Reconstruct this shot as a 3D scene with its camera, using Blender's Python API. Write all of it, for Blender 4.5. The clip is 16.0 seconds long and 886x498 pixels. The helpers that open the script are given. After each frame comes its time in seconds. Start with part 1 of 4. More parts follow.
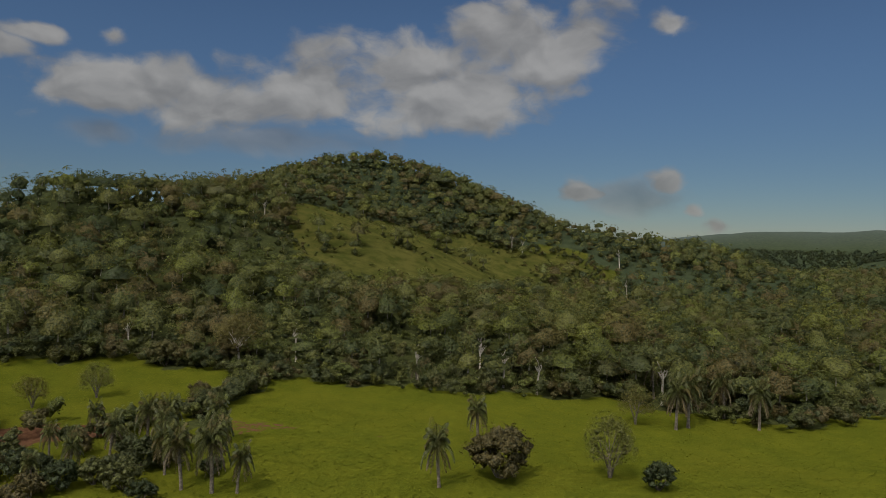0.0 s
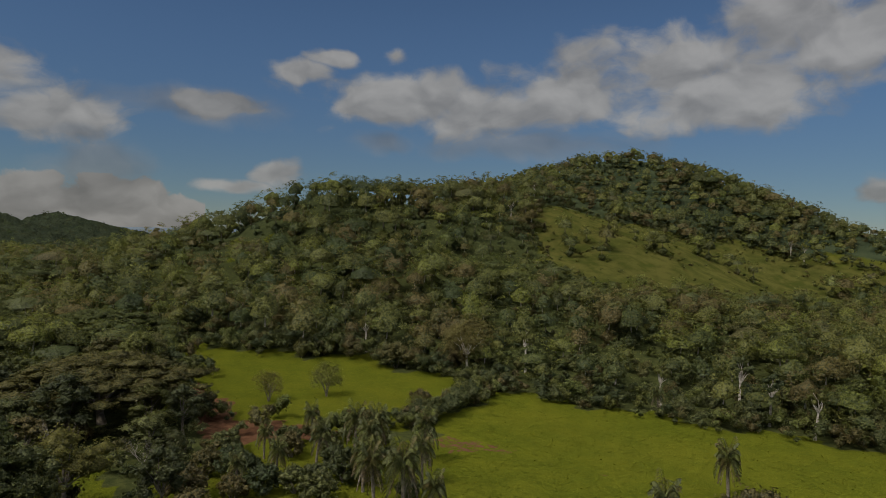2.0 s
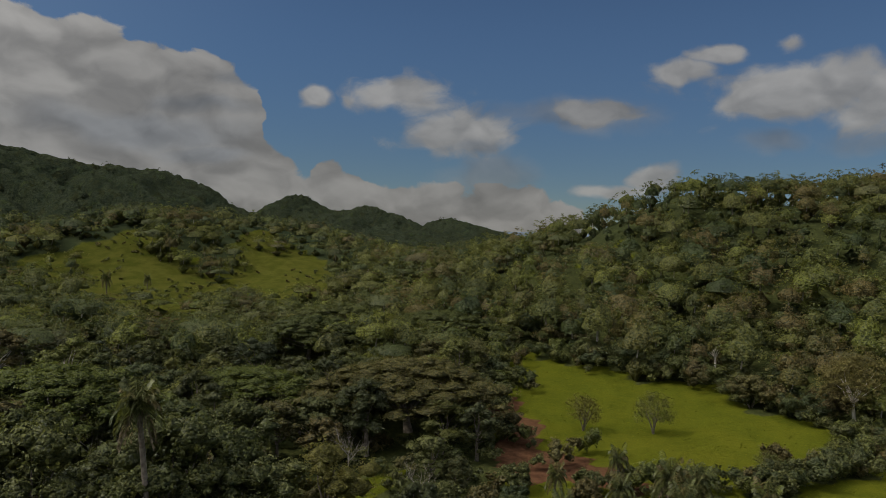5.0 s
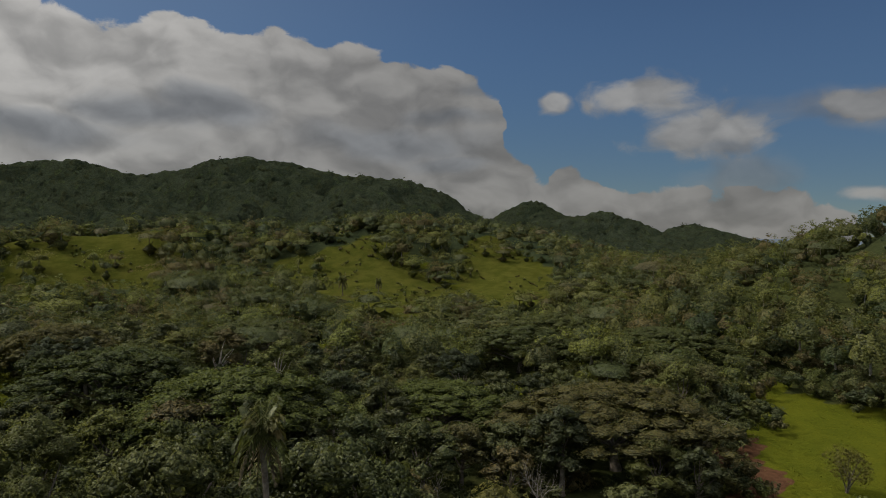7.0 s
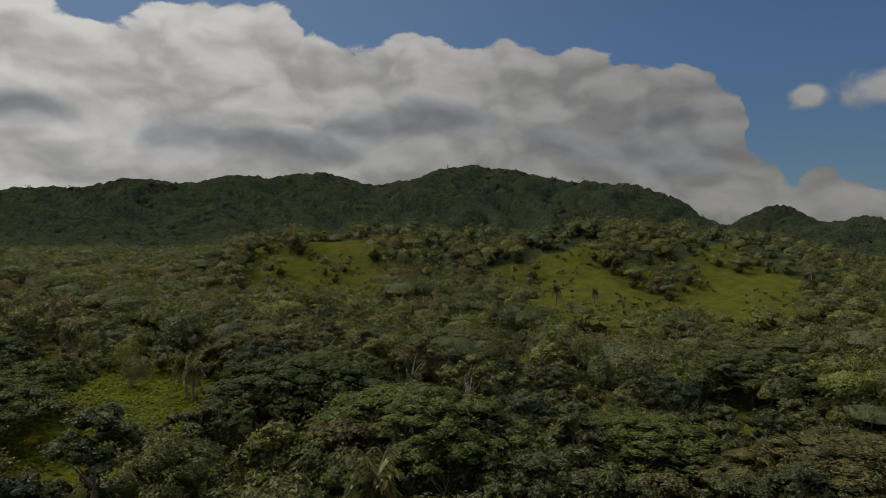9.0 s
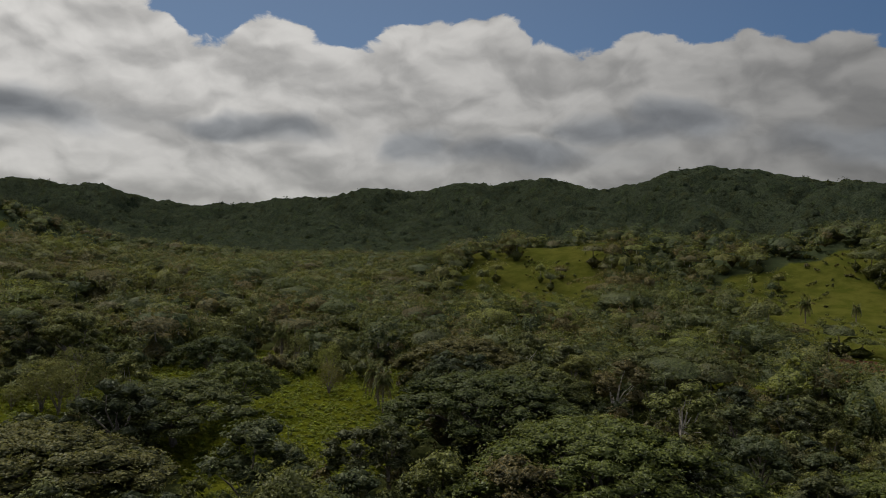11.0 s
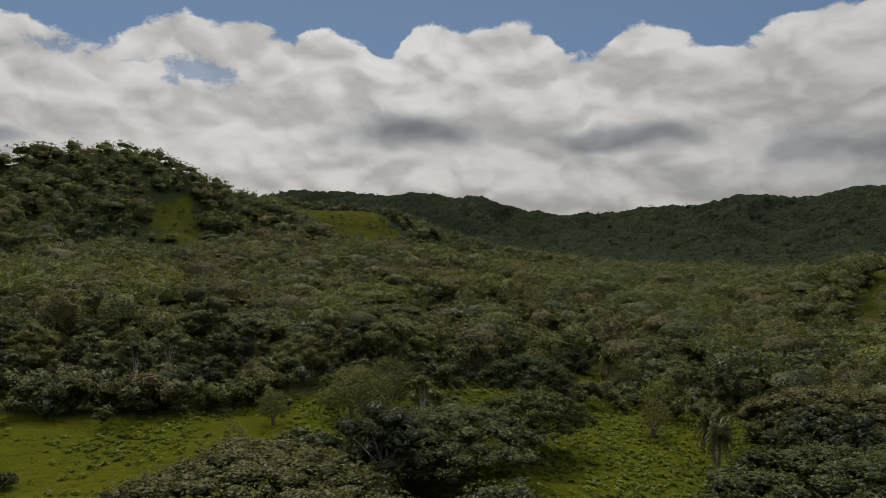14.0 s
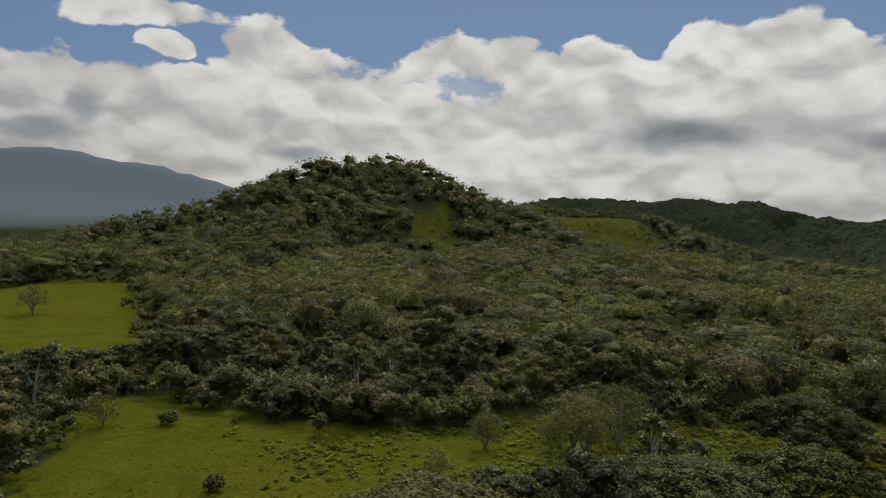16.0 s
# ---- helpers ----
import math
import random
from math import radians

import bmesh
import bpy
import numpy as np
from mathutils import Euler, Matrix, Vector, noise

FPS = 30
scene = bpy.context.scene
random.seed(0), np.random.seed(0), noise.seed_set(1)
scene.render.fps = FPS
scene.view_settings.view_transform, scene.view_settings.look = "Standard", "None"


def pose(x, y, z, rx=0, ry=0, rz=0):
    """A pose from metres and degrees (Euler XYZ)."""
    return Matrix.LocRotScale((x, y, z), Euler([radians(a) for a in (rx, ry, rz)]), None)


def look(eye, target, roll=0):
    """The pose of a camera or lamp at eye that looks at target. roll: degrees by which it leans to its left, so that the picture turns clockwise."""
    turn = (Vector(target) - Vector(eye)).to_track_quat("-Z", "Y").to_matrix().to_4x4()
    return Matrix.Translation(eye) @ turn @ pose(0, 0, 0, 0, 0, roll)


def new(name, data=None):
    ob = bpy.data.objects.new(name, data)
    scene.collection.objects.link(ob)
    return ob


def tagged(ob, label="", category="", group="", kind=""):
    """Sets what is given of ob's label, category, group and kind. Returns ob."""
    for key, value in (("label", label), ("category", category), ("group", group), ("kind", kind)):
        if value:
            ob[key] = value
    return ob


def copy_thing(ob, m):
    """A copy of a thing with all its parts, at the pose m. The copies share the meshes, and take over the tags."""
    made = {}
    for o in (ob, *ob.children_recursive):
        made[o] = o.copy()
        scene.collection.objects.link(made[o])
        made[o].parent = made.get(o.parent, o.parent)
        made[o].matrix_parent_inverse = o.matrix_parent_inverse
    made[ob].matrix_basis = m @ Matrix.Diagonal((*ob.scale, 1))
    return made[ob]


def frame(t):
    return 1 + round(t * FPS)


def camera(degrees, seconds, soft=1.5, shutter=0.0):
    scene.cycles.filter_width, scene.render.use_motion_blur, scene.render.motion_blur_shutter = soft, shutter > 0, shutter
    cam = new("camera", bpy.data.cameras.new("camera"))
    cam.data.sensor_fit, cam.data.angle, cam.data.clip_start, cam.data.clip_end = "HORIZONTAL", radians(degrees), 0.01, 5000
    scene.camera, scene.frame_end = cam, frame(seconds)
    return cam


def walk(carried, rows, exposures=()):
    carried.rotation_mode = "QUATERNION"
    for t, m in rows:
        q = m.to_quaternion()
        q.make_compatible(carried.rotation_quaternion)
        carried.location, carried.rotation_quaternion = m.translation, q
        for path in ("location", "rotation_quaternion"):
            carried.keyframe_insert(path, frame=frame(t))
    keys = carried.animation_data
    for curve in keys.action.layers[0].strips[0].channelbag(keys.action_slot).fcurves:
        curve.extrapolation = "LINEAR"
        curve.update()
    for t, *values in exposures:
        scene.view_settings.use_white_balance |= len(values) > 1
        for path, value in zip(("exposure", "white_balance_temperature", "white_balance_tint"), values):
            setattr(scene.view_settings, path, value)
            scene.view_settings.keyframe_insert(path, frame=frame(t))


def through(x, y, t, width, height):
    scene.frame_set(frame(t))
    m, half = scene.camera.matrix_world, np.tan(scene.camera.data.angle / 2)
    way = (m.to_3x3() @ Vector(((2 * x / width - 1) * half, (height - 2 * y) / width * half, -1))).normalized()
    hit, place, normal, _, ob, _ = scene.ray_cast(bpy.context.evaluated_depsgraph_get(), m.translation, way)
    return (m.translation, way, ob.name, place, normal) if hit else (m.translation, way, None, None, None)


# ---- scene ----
cam = camera(64.9, 16.0, 0.65)
METRES, EYE, TILT, LEAN, TURN = 100.0, 31.0, -1.5, -0.9, 0.0
ROWS = [
    (0.0, 0.0, 0.0, 0.0, 0.0, 0.0, -0.0),
    (0.5, 0.0114, 0.0342, 0.0008, 4.15, 0.07, -0.21),
    (1.0, 0.0201, 0.0697, 0.0015, 9.6, 0.1, -0.49),
    (1.5, 0.0266, 0.1054, 0.0024, 15.3, 0.12, -0.77),
    (2.0, 0.0311, 0.1412, 0.0037, 21.13, 0.09, -1.03),
    (2.5, 0.0325, 0.1766, 0.0047, 26.84, 0.04, -1.3),
    (3.0, 0.0311, 0.2116, 0.0054, 32.02, -0.02, -1.53),
    (3.5, 0.0266, 0.2435, 0.0063, 36.63, -0.09, -1.67),
    (4.0, 0.0193, 0.276, 0.0066, 41.62, -0.16, -1.84),
    (6.5, -0.0546, 0.4162, 0.0094, 65.61, -0.51, -2.46),
    (7.0, -0.0755, 0.4374, 0.0102, 70.67, -0.59, -2.59),
    (7.5, -0.0978, 0.4563, 0.011, 75.66, -0.7, -2.73),
    (8.0, -0.1214, 0.4733, 0.0117, 80.15, -0.78, -2.76),
    (8.5, -0.1466, 0.4883, 0.0124, 84.46, -0.85, -2.82),
    (9.0, -0.173, 0.5012, 0.0131, 89.14, -0.93, -2.87),
    (11.5, -0.3181, 0.5324, 0.0146, 112.62, -1.5, -2.94),
    (12.0, -0.3501, 0.5315, 0.0151, 117.68, -1.64, -2.98),
    (12.5, -0.3776, 0.5288, 0.0155, 122.24, -1.78, -2.99),
    (13.0, -0.4066, 0.5235, 0.0157, 127.22, -1.9, -3.02),
    (13.5, -0.4351, 0.5156, 0.0161, 132.31, -2.03, -3.01),
    (14.0, -0.4627, 0.5054, 0.0161, 137.41, -2.16, -3.03),
    (14.5, -0.4889, 0.4925, 0.0162, 142.51, -2.27, -3.01),
    (15.0, -0.5142, 0.4776, 0.0162, 147.62, -2.39, -2.96),
    (15.5, -0.5374, 0.4612, 0.0161, 153.04, -2.51, -2.93),
    (16.0, -0.5597, 0.4425, 0.0162, 158.73, -2.64, -2.92),
]
walk(cam, [(t, pose(0, 0, EYE, TILT, LEAN, TURN) @ pose(METRES * x, METRES * y, METRES * z, 90 + pitch, roll, yaw)) for t, x, y, z, yaw, pitch, roll in ROWS],
     [(0.0, -0.17), (4.0, -0.15), (7.0, -0.20), (9.0, -0.18), (11.5, -0.16), (14.0, -0.08), (16.0, 0.06)])

# ---- sky and sun ----
SUN_AZIMUTH, SUN_ELEVATION = 210.0, 52.0
sun = new("sun", bpy.data.lights.new("sun", "SUN"))
sun.data.energy, sun.data.angle, sun.data.color = 2.55, radians(0.55), (1.0, 0.905, 0.77)
_a, _e = radians(SUN_AZIMUTH), radians(SUN_ELEVATION)
TO_SUN = Vector((math.sin(_a) * math.cos(_e), math.cos(_a) * math.cos(_e), math.sin(_e)))
sun.matrix_world = look(TO_SUN * 900, (0, 0, 0))

# Clouds by direction: azimuth clockwise from ahead, elevation, half width, half height, in degrees.
FAIR_CLOUDS = [(-25.7, 10.1, 8.0, 2.3), (-17.3, 9.3, 7.0, 2.5), (-9.1, 10.9, 7.6, 3.6), (-3.6, 13.0, 5.6, 3.6), (0.5, 10.0, 8.4, 2.4), (6.5, 14.6, 6.8, 3.8), (10.7, 15.1, 3.0, 3.0), (3.0, 12.0, 6.0, 3.4),
               (-32.7, 12.4, 2.5, 0.9), (-25.4, 13.8, 1.2, 0.9), (-38.7, 9.2, 4.8, 1.1), (-29.9, 13.5, 2.4, 0.7), (17.9, 4.1, 1.6, 0.9), (10.6, 3.1, 1.6, 0.8), (19.6, 2.0, 1.1, 0.7),
               (17.2, 16.3, 2.1, 1.0), (21.2, 0.9, 1.6, 0.7), (-54.8, 10.6, 3.9, 1.9), (-49.6, 7.1, 5.4, 2.3), (-38.4, 9.0, 4.9, 0.8), (-35.0, 4.2, 2.4, 1.1), (-37.8, 3.1, 2.7, 0.6),
               (-62.0, 10.0, 1.3, 0.9)]
GREY_CLOUDS = [(-26.6, 6.9, 2.6, 1.0), (-47.3, 4.2, 4.0, 2.2), (-40.0, 9.0, 8.0, 1.4), (15.0, 3.0, 5.0, 1.4), (-14.0, 7.0, 9.0, 1.4)]
# The top of the cloud bank above the horizon, every 2.5 degrees from azimuth -210 to -40.
BANK_TOP = [13.6, 13.6, 13.6, 13.6, 13.6, 13.5, 11.5, 11.5, 11.5, 11.9, 11.6, 11.4, 11.4, 13.2, 15.3, 16.3, 15.0, 13.1, 12.4, 13.2, 14.7,
            14.8, 14.9, 14.8, 14.4, 14.5, 14.6, 14.2, 16.3, 16.3, 16.3, 16.3, 15.2, 13.9, 14.0, 15.6, 15.2, 14.4, 14.1, 15.3, 16.5, 17.2,
            17.9, 16.5, 14.4, 14.0, 14.2, 15.7, 15.4, 15.4, 15.6, 14.6, 13.5, 13.4, 12.3, 12.2, 12.4, 11.6, 6.2, 4.6, 4.4, 3.4, 2.8,
            3.0, 2.8, 2.8, 3.4, 2.2, 1.2]
CLOUD_GAPS = [(-158.2, 11.4, 3.0, 0.9), (-166.1, 12.2, 2.6, 0.8)]
LOOSE_CLOUDS = [(-61.1, 3.4, 1.7, 1.8), (-183.1, 15.3, 6.1, 1.2), (-180.3, 13.1, 2.1, 1.0), (-66.6, 3.7, 3.8, 1.7), (-53.7, 1.9, 4.6, 1.0), (-215, 9, 20, 5), (-250, 8, 22, 4.5)]
CLOUD_BELLIES = [(-109.9, 6.7, 4.0, 1.5), (-93.3, 7.9, 5.5, 1.3), (-75.0, 6.8, 8.8, 1.6), (-59.7, 5.7, 2.7, 1.0), (-67.9, 11.0, 2.5, 0.8), (-139.1, 7.6, 6.8, 1.4), (-123.5, 7.4, 6.0, 1.0),
                 (-102.8, 6.0, 9.1, 1.4), (-89.4, 8.4, 5.6, 1.6), (-139.1, 7.7, 8.9, 1.5), (-121.6, 7.6, 5.0, 1.0), 
                 (-111.9, 6.3, 1.6, 1.1), (-170.5, 5.7, 2.4, 0.7), (-186.0, 8.2, 1.2, 1.8), (-189.1, 6.3, 3.0, 0.8), (-70.7, 8.7, 4.8, 0.8), (-70.0, 5.2, 3.8, 0.9),
                 (-53.9, 9.3, 2.6, 0.5), (-48.5, 6.2, 3.5, 0.6)]

world = bpy.data.worlds.new("sky")
scene.world = world
world.use_nodes = True
wt = world.node_tree
wt.nodes.clear()


def wmath(op, a, b=None, c=None, clamp=False):
    n = wt.nodes.new("ShaderNodeMath")
    n.operation, n.use_clamp = op, clamp
    for i, v in enumerate((a, b, c)):
        if v is None:
            continue
        if isinstance(v, (int, float)):
            n.inputs[i].default_value = v
        else:
            wt.links.new(v, n.inputs[i])
    return n.outputs[0]


def wvec(op, a, b=None):
    n = wt.nodes.new("ShaderNodeVectorMath")
    n.operation = op
    for i, v in enumerate((a, b)):
        if v is None:
            continue
        if isinstance(v, tuple):
            n.inputs[i].default_value = v
        else:
            wt.links.new(v, n.inputs[i])
    return n.outputs["Value"] if op in ("LENGTH", "DOT_PRODUCT") else n.outputs["Vector"]


def wnoise(vector, scale, detail, rough=0.55):
    n = wt.nodes.new("ShaderNodeTexNoise")
    wt.links.new(vector, n.inputs["Vector"])
    n.inputs["Scale"].default_value, n.inputs["Detail"].default_value, n.inputs["Roughness"].default_value = scale, detail, rough
    return n.outputs["Fac"]


def wsmooth(value, lo, hi):
    n = wt.nodes.new("ShaderNodeMapRange")
    n.interpolation_type = "SMOOTHSTEP"
    wt.links.new(value, n.inputs[0])
    n.inputs[1].default_value, n.inputs[2].default_value = lo, hi
    return n.outputs[0]


def wmix(fac, a, b):
    n = wt.nodes.new("ShaderNodeMix")
    n.data_type = "RGBA"
    if isinstance(fac, float):
        n.inputs[0].default_value = fac
    else:
        wt.links.new(fac, n.inputs[0])
    for i, v in ((6, a), (7, b)):
        if isinstance(v, tuple):
            n.inputs[i].default_value = v
        else:
            wt.links.new(v, n.inputs[i])
    return n.outputs[2]


sky = wt.nodes.new("ShaderNodeTexSky")
sky.sky_type = "NISHITA"
sky.sun_disc = False
sky.sun_elevation, sky.sun_rotation = _e, _a
sky.altitude, sky.air_density, sky.dust_density, sky.ozone_density = 200, 0.8, 0.0, 4.0
heading = wt.nodes.new("ShaderNodeTexCoord").outputs["Generated"]
split = wt.nodes.new("ShaderNodeSeparateXYZ")
wt.links.new(heading, split.inputs[0])
az = wmath("MULTIPLY", wmath("ARCTAN2", split.outputs[0], split.outputs[1]), 57.2958)
az = wmath("SUBTRACT", az, wmath("MULTIPLY", wmath("GREATER_THAN", az, 60.0), 360.0))
el = wmath("MULTIPLY", wmath("ARCSINE", split.outputs[2]), 57.2958)
join = wt.nodes.new("ShaderNodeCombineXYZ")
wt.links.new(az, join.inputs[0])
wt.links.new(el, join.inputs[1])
spot = join.outputs[0]
stretched = wvec("MULTIPLY", spot, (0.095, 0.14, 0.0))
warp = wt.nodes.new("ShaderNodeTexNoise")
wt.links.new(stretched, warp.inputs["Vector"])
warp.inputs["Scale"].default_value, warp.inputs["Detail"].default_value = 1.6, 3.0
bent = wvec("ADD", spot, wvec("MULTIPLY", wvec("SUBTRACT", warp.outputs["Color"], (0.5, 0.5, 0.5)), (5.0, 2.2, 0.0)))


def cloud_field(clouds):
    field = None
    for a, e, w, h in clouds:
        d = wvec("LENGTH", wvec("MULTIPLY", wvec("SUBTRACT", bent, (a, e, 0.0)), (1 / w, 1 / h, 0.0)))
        field = d if field is None else wmath("MINIMUM", field, d)
    return wmath("SUBTRACT", 1.0, field)


def cells(vector, scale):
    n = wt.nodes.new("ShaderNodeTexVoronoi")
    n.voronoi_dimensions, n.feature = "2D", "SMOOTH_F1"
    wt.links.new(vector, n.inputs["Vector"])
    n.inputs["Scale"].default_value, n.inputs["Smoothness"].default_value = scale, 0.2
    return wmath("SUBTRACT", 1.0, n.outputs["Distance"])


def heaps(vector):
    """Heaped cloud: round bulges upon bulges, frayed by noise."""
    big, small = cells(vector, 1.7), cells(vector, 4.2)
    return wmath("ADD", wmath("MULTIPLY", wnoise(vector, 1.2, 6.0, 0.55), 0.5), wmath("ADD", wmath("MULTIPLY", big, 0.36), wmath("MULTIPLY", small, 0.14)))


frayed = wvec("ADD", stretched, wvec("MULTIPLY", wvec("SUBTRACT", warp.outputs["Color"], (0.5, 0.5, 0.5)), (0.5, 0.35, 0.0)))
billow = heaps(frayed)
above = heaps(wvec("ADD", frayed, (0.04, 0.17, 0.0)))
puff = wsmooth(wmath("SUBTRACT", billow, above), -0.16, 0.16)
curl = wsmooth(wmath("SUBTRACT", wnoise(frayed, 3.4, 4.0, 0.5), wnoise(wvec("ADD", frayed, (0.012, 0.055, 0.0)), 3.4, 4.0, 0.5)), -0.16, 0.16)
profile = wt.nodes.new("ShaderNodeFloatCurve")
points = profile.mapping.curves[0].points
for i, top in enumerate(BANK_TOP):
    at = (i / (len(BANK_TOP) - 1), top / 20.0)
    if i in (0, len(BANK_TOP) - 1):
        points[0 if i == 0 else len(points) - 1].location = at
    else:
        points.new(*at)
profile.mapping.update()
bent_az = wt.nodes.new("ShaderNodeSeparateXYZ")
wt.links.new(bent, bent_az.inputs[0])
wt.links.new(wmath("DIVIDE", wmath("ADD", bent_az.outputs[0], 210.0), 170.0), profile.inputs["Value"])
bank = wmath("DIVIDE", wmath("SUBTRACT", wmath("MULTIPLY", profile.outputs[0], 20.0), bent_az.outputs[1]), 3.2)
bank = wmath("SUBTRACT", bank, wmath("MULTIPLY", wmath("GREATER_THAN", az, -40.0), 9.0))
solid = wmath("MAXIMUM", wmath("MINIMUM", bank, 1.5), cloud_field(LOOSE_CLOUDS))
thin = cloud_field(FAIR_CLOUDS)
grey = cloud_field(GREY_CLOUDS)
body = wmath("MAXIMUM", solid, thin)
shred = wnoise(frayed, 7.0, 8.0, 0.62)
rag = wmath("ADD", wmath("MULTIPLY", wmath("SUBTRACT", billow, 0.54), 1.7), wmath("MULTIPLY", wmath("SUBTRACT", shred, 0.5), 0.5))
# Unseen broken cloud above what the flight looks at, added to fill the shadows.
overhead_fill = wmath("MULTIPLY", wsmooth(wnoise(heading, 2.6, 6.0), 0.36, 0.56), wsmooth(el, 19.0, 30.0))
cover = wmath("MAXIMUM", overhead_fill, wsmooth(wmath("ADD", solid, rag), -0.06, 0.1))
cover = wmath("MULTIPLY", cover, wmath("SUBTRACT", 1.0, wmath("MULTIPLY", wsmooth(wmath("SUBTRACT", cloud_field(CLOUD_GAPS), wmath("MULTIPLY", wmath("ADD", rag, wmath("SUBTRACT", shred, 0.5)), 2.2)), -0.1, 0.7), 0.7)))
cover = wmath("MAXIMUM", cover, wmath("MULTIPLY", wsmooth(wmath("ADD", grey, rag), -0.3, 0.7), 0.5))
cover = wmath("MAXIMUM", cover, wmath("MULTIPLY", wsmooth(wmath("ADD", thin, wmath("MULTIPLY", rag, 1.5)), -0.2, 0.5), 0.9))
belly = wsmooth(wmath("ADD", cloud_field(CLOUD_BELLIES), wmath("MULTIPLY", wmath("SUBTRACT", billow, 0.5), 1.6)), -0.2, 0.8)
toward = wvec("DOT_PRODUCT", heading, tuple(TO_SUN))
glow = wsmooth(toward, 0.2, 0.95)
tone = wmath("ADD", wmath("MULTIPLY_ADD", puff, 0.34, 0.55), wmath("MULTIPLY", curl, 0.1))
tone = wmath("MULTIPLY", tone, wmath("SUBTRACT", 1.0, wmath("MULTIPLY", wsmooth(grey, -0.2, 0.4), 0.25)))
tone = wmath("MULTIPLY", tone, wmath("SUBTRACT", 1.0, wmath("MULTIPLY", belly, wmath("MULTIPLY_ADD", glow, 0.55, 0.14))))
tone = wmath("MULTIPLY", tone, wmath("MULTIPLY_ADD", glow, 1.28, 0.72))
# The unseen upper cloud shines about five times brighter, as fill light.
tone = wmath("MULTIPLY", tone, wmath("MULTIPLY_ADD", overhead_fill, 4.1, 1.0))
tone = wmath("MULTIPLY", tone, wmath("MULTIPLY_ADD", wsmooth(thin, -0.2, 0.3), 0.3, 1.0))
lit = wmix(belly, (1.0, 0.97, 0.92, 1), (0.93, 0.95, 0.97, 1))
scaled = wt.nodes.new("ShaderNodeVectorMath")
scaled.operation = "SCALE"
wt.links.new(lit, scaled.inputs[0])
wt.links.new(wmath("MULTIPLY", tone, 6.5), scaled.inputs["Scale"])
deep = wt.nodes.new("ShaderNodeVectorMath")
deep.operation = "SCALE"
wt.links.new(wvec("MULTIPLY", sky.outputs[0], (0.93, 1.03, 1.08)), deep.inputs[0])
# Above 19 degrees, out of sight, the blue sky is brightened as fill too.
wt.links.new(wmath("ADD", wmath("MULTIPLY_ADD", wsmooth(el, -1.0, 17.0), 0.32, 0.5), wmath("MULTIPLY", wsmooth(el, 19.0, 34.0), 0.7)), deep.inputs["Scale"])
veiled = wmix(wmath("MULTIPLY", glow, 0.4), deep.outputs[0], (3.9, 4.6, 5.4, 1))
air = wmix(wmath("MULTIPLY", cover, 0.93), veiled, scaled.outputs[0])
back = wt.nodes.new("ShaderNodeBackground")
back.inputs["Strength"].default_value = 0.068
wt.links.new(air, back.inputs["Color"])
wt.links.new(back.outputs[0], wt.nodes.new("ShaderNodeOutputWorld").inputs[0])

# ---- materials ----
class Mat:
    """A small builder for node materials."""

    def __init__(self, name):
        self.mat = bpy.data.materials.new(name)
        self.mat.use_nodes = True
        self.tree = self.mat.node_tree
        self.tree.nodes.clear()
        self.out = self.tree.nodes.new("ShaderNodeOutputMaterial")

    def node(self, kind, **sockets):
        n = self.tree.nodes.new(kind)
        for key, value in sockets.items():
            self.put(n, key.replace("_", " "), value)
        return n

    def put(self, n, key, value):
        if isinstance(value, bpy.types.NodeSocket):
            self.tree.links.new(value, n.inputs[key])
        else:
            n.inputs[key].default_value = value

    def math(self, op, a, b=0.0):
        n = self.tree.nodes.new("ShaderNodeMath")
        n.operation = op
        self.put(n, 0, a), self.put(n, 1, b)
        return n.outputs[0]

    def mix(self, fac, a, b, blend="MIX"):
        n = self.tree.nodes.new("ShaderNodeMix")
        n.data_type, n.blend_type = "RGBA", blend
        for key, value in ((0, fac), (6, a), (7, b)):
            self.put(n, key, value if not isinstance(value, tuple) or len(value) == 4 else (*value, 1))
        return n.outputs[2]

    def noise(self, vector, scale, detail=4.0, rough=0.6):
        return self.node("ShaderNodeTexNoise", Vector=vector, Scale=scale, Detail=detail, Roughness=rough).outputs["Fac"]

    def ramp(self, value, lo, hi):
        n = self.tree.nodes.new("ShaderNodeMapRange")
        n.interpolation_type = "SMOOTHSTEP"
        self.put(n, 0, value), self.put(n, 1, lo), self.put(n, 2, hi)
        return n.outputs[0]

    def done(self, shader):
        self.tree.links.new(shader, self.out.inputs["Surface"])
        return self.mat


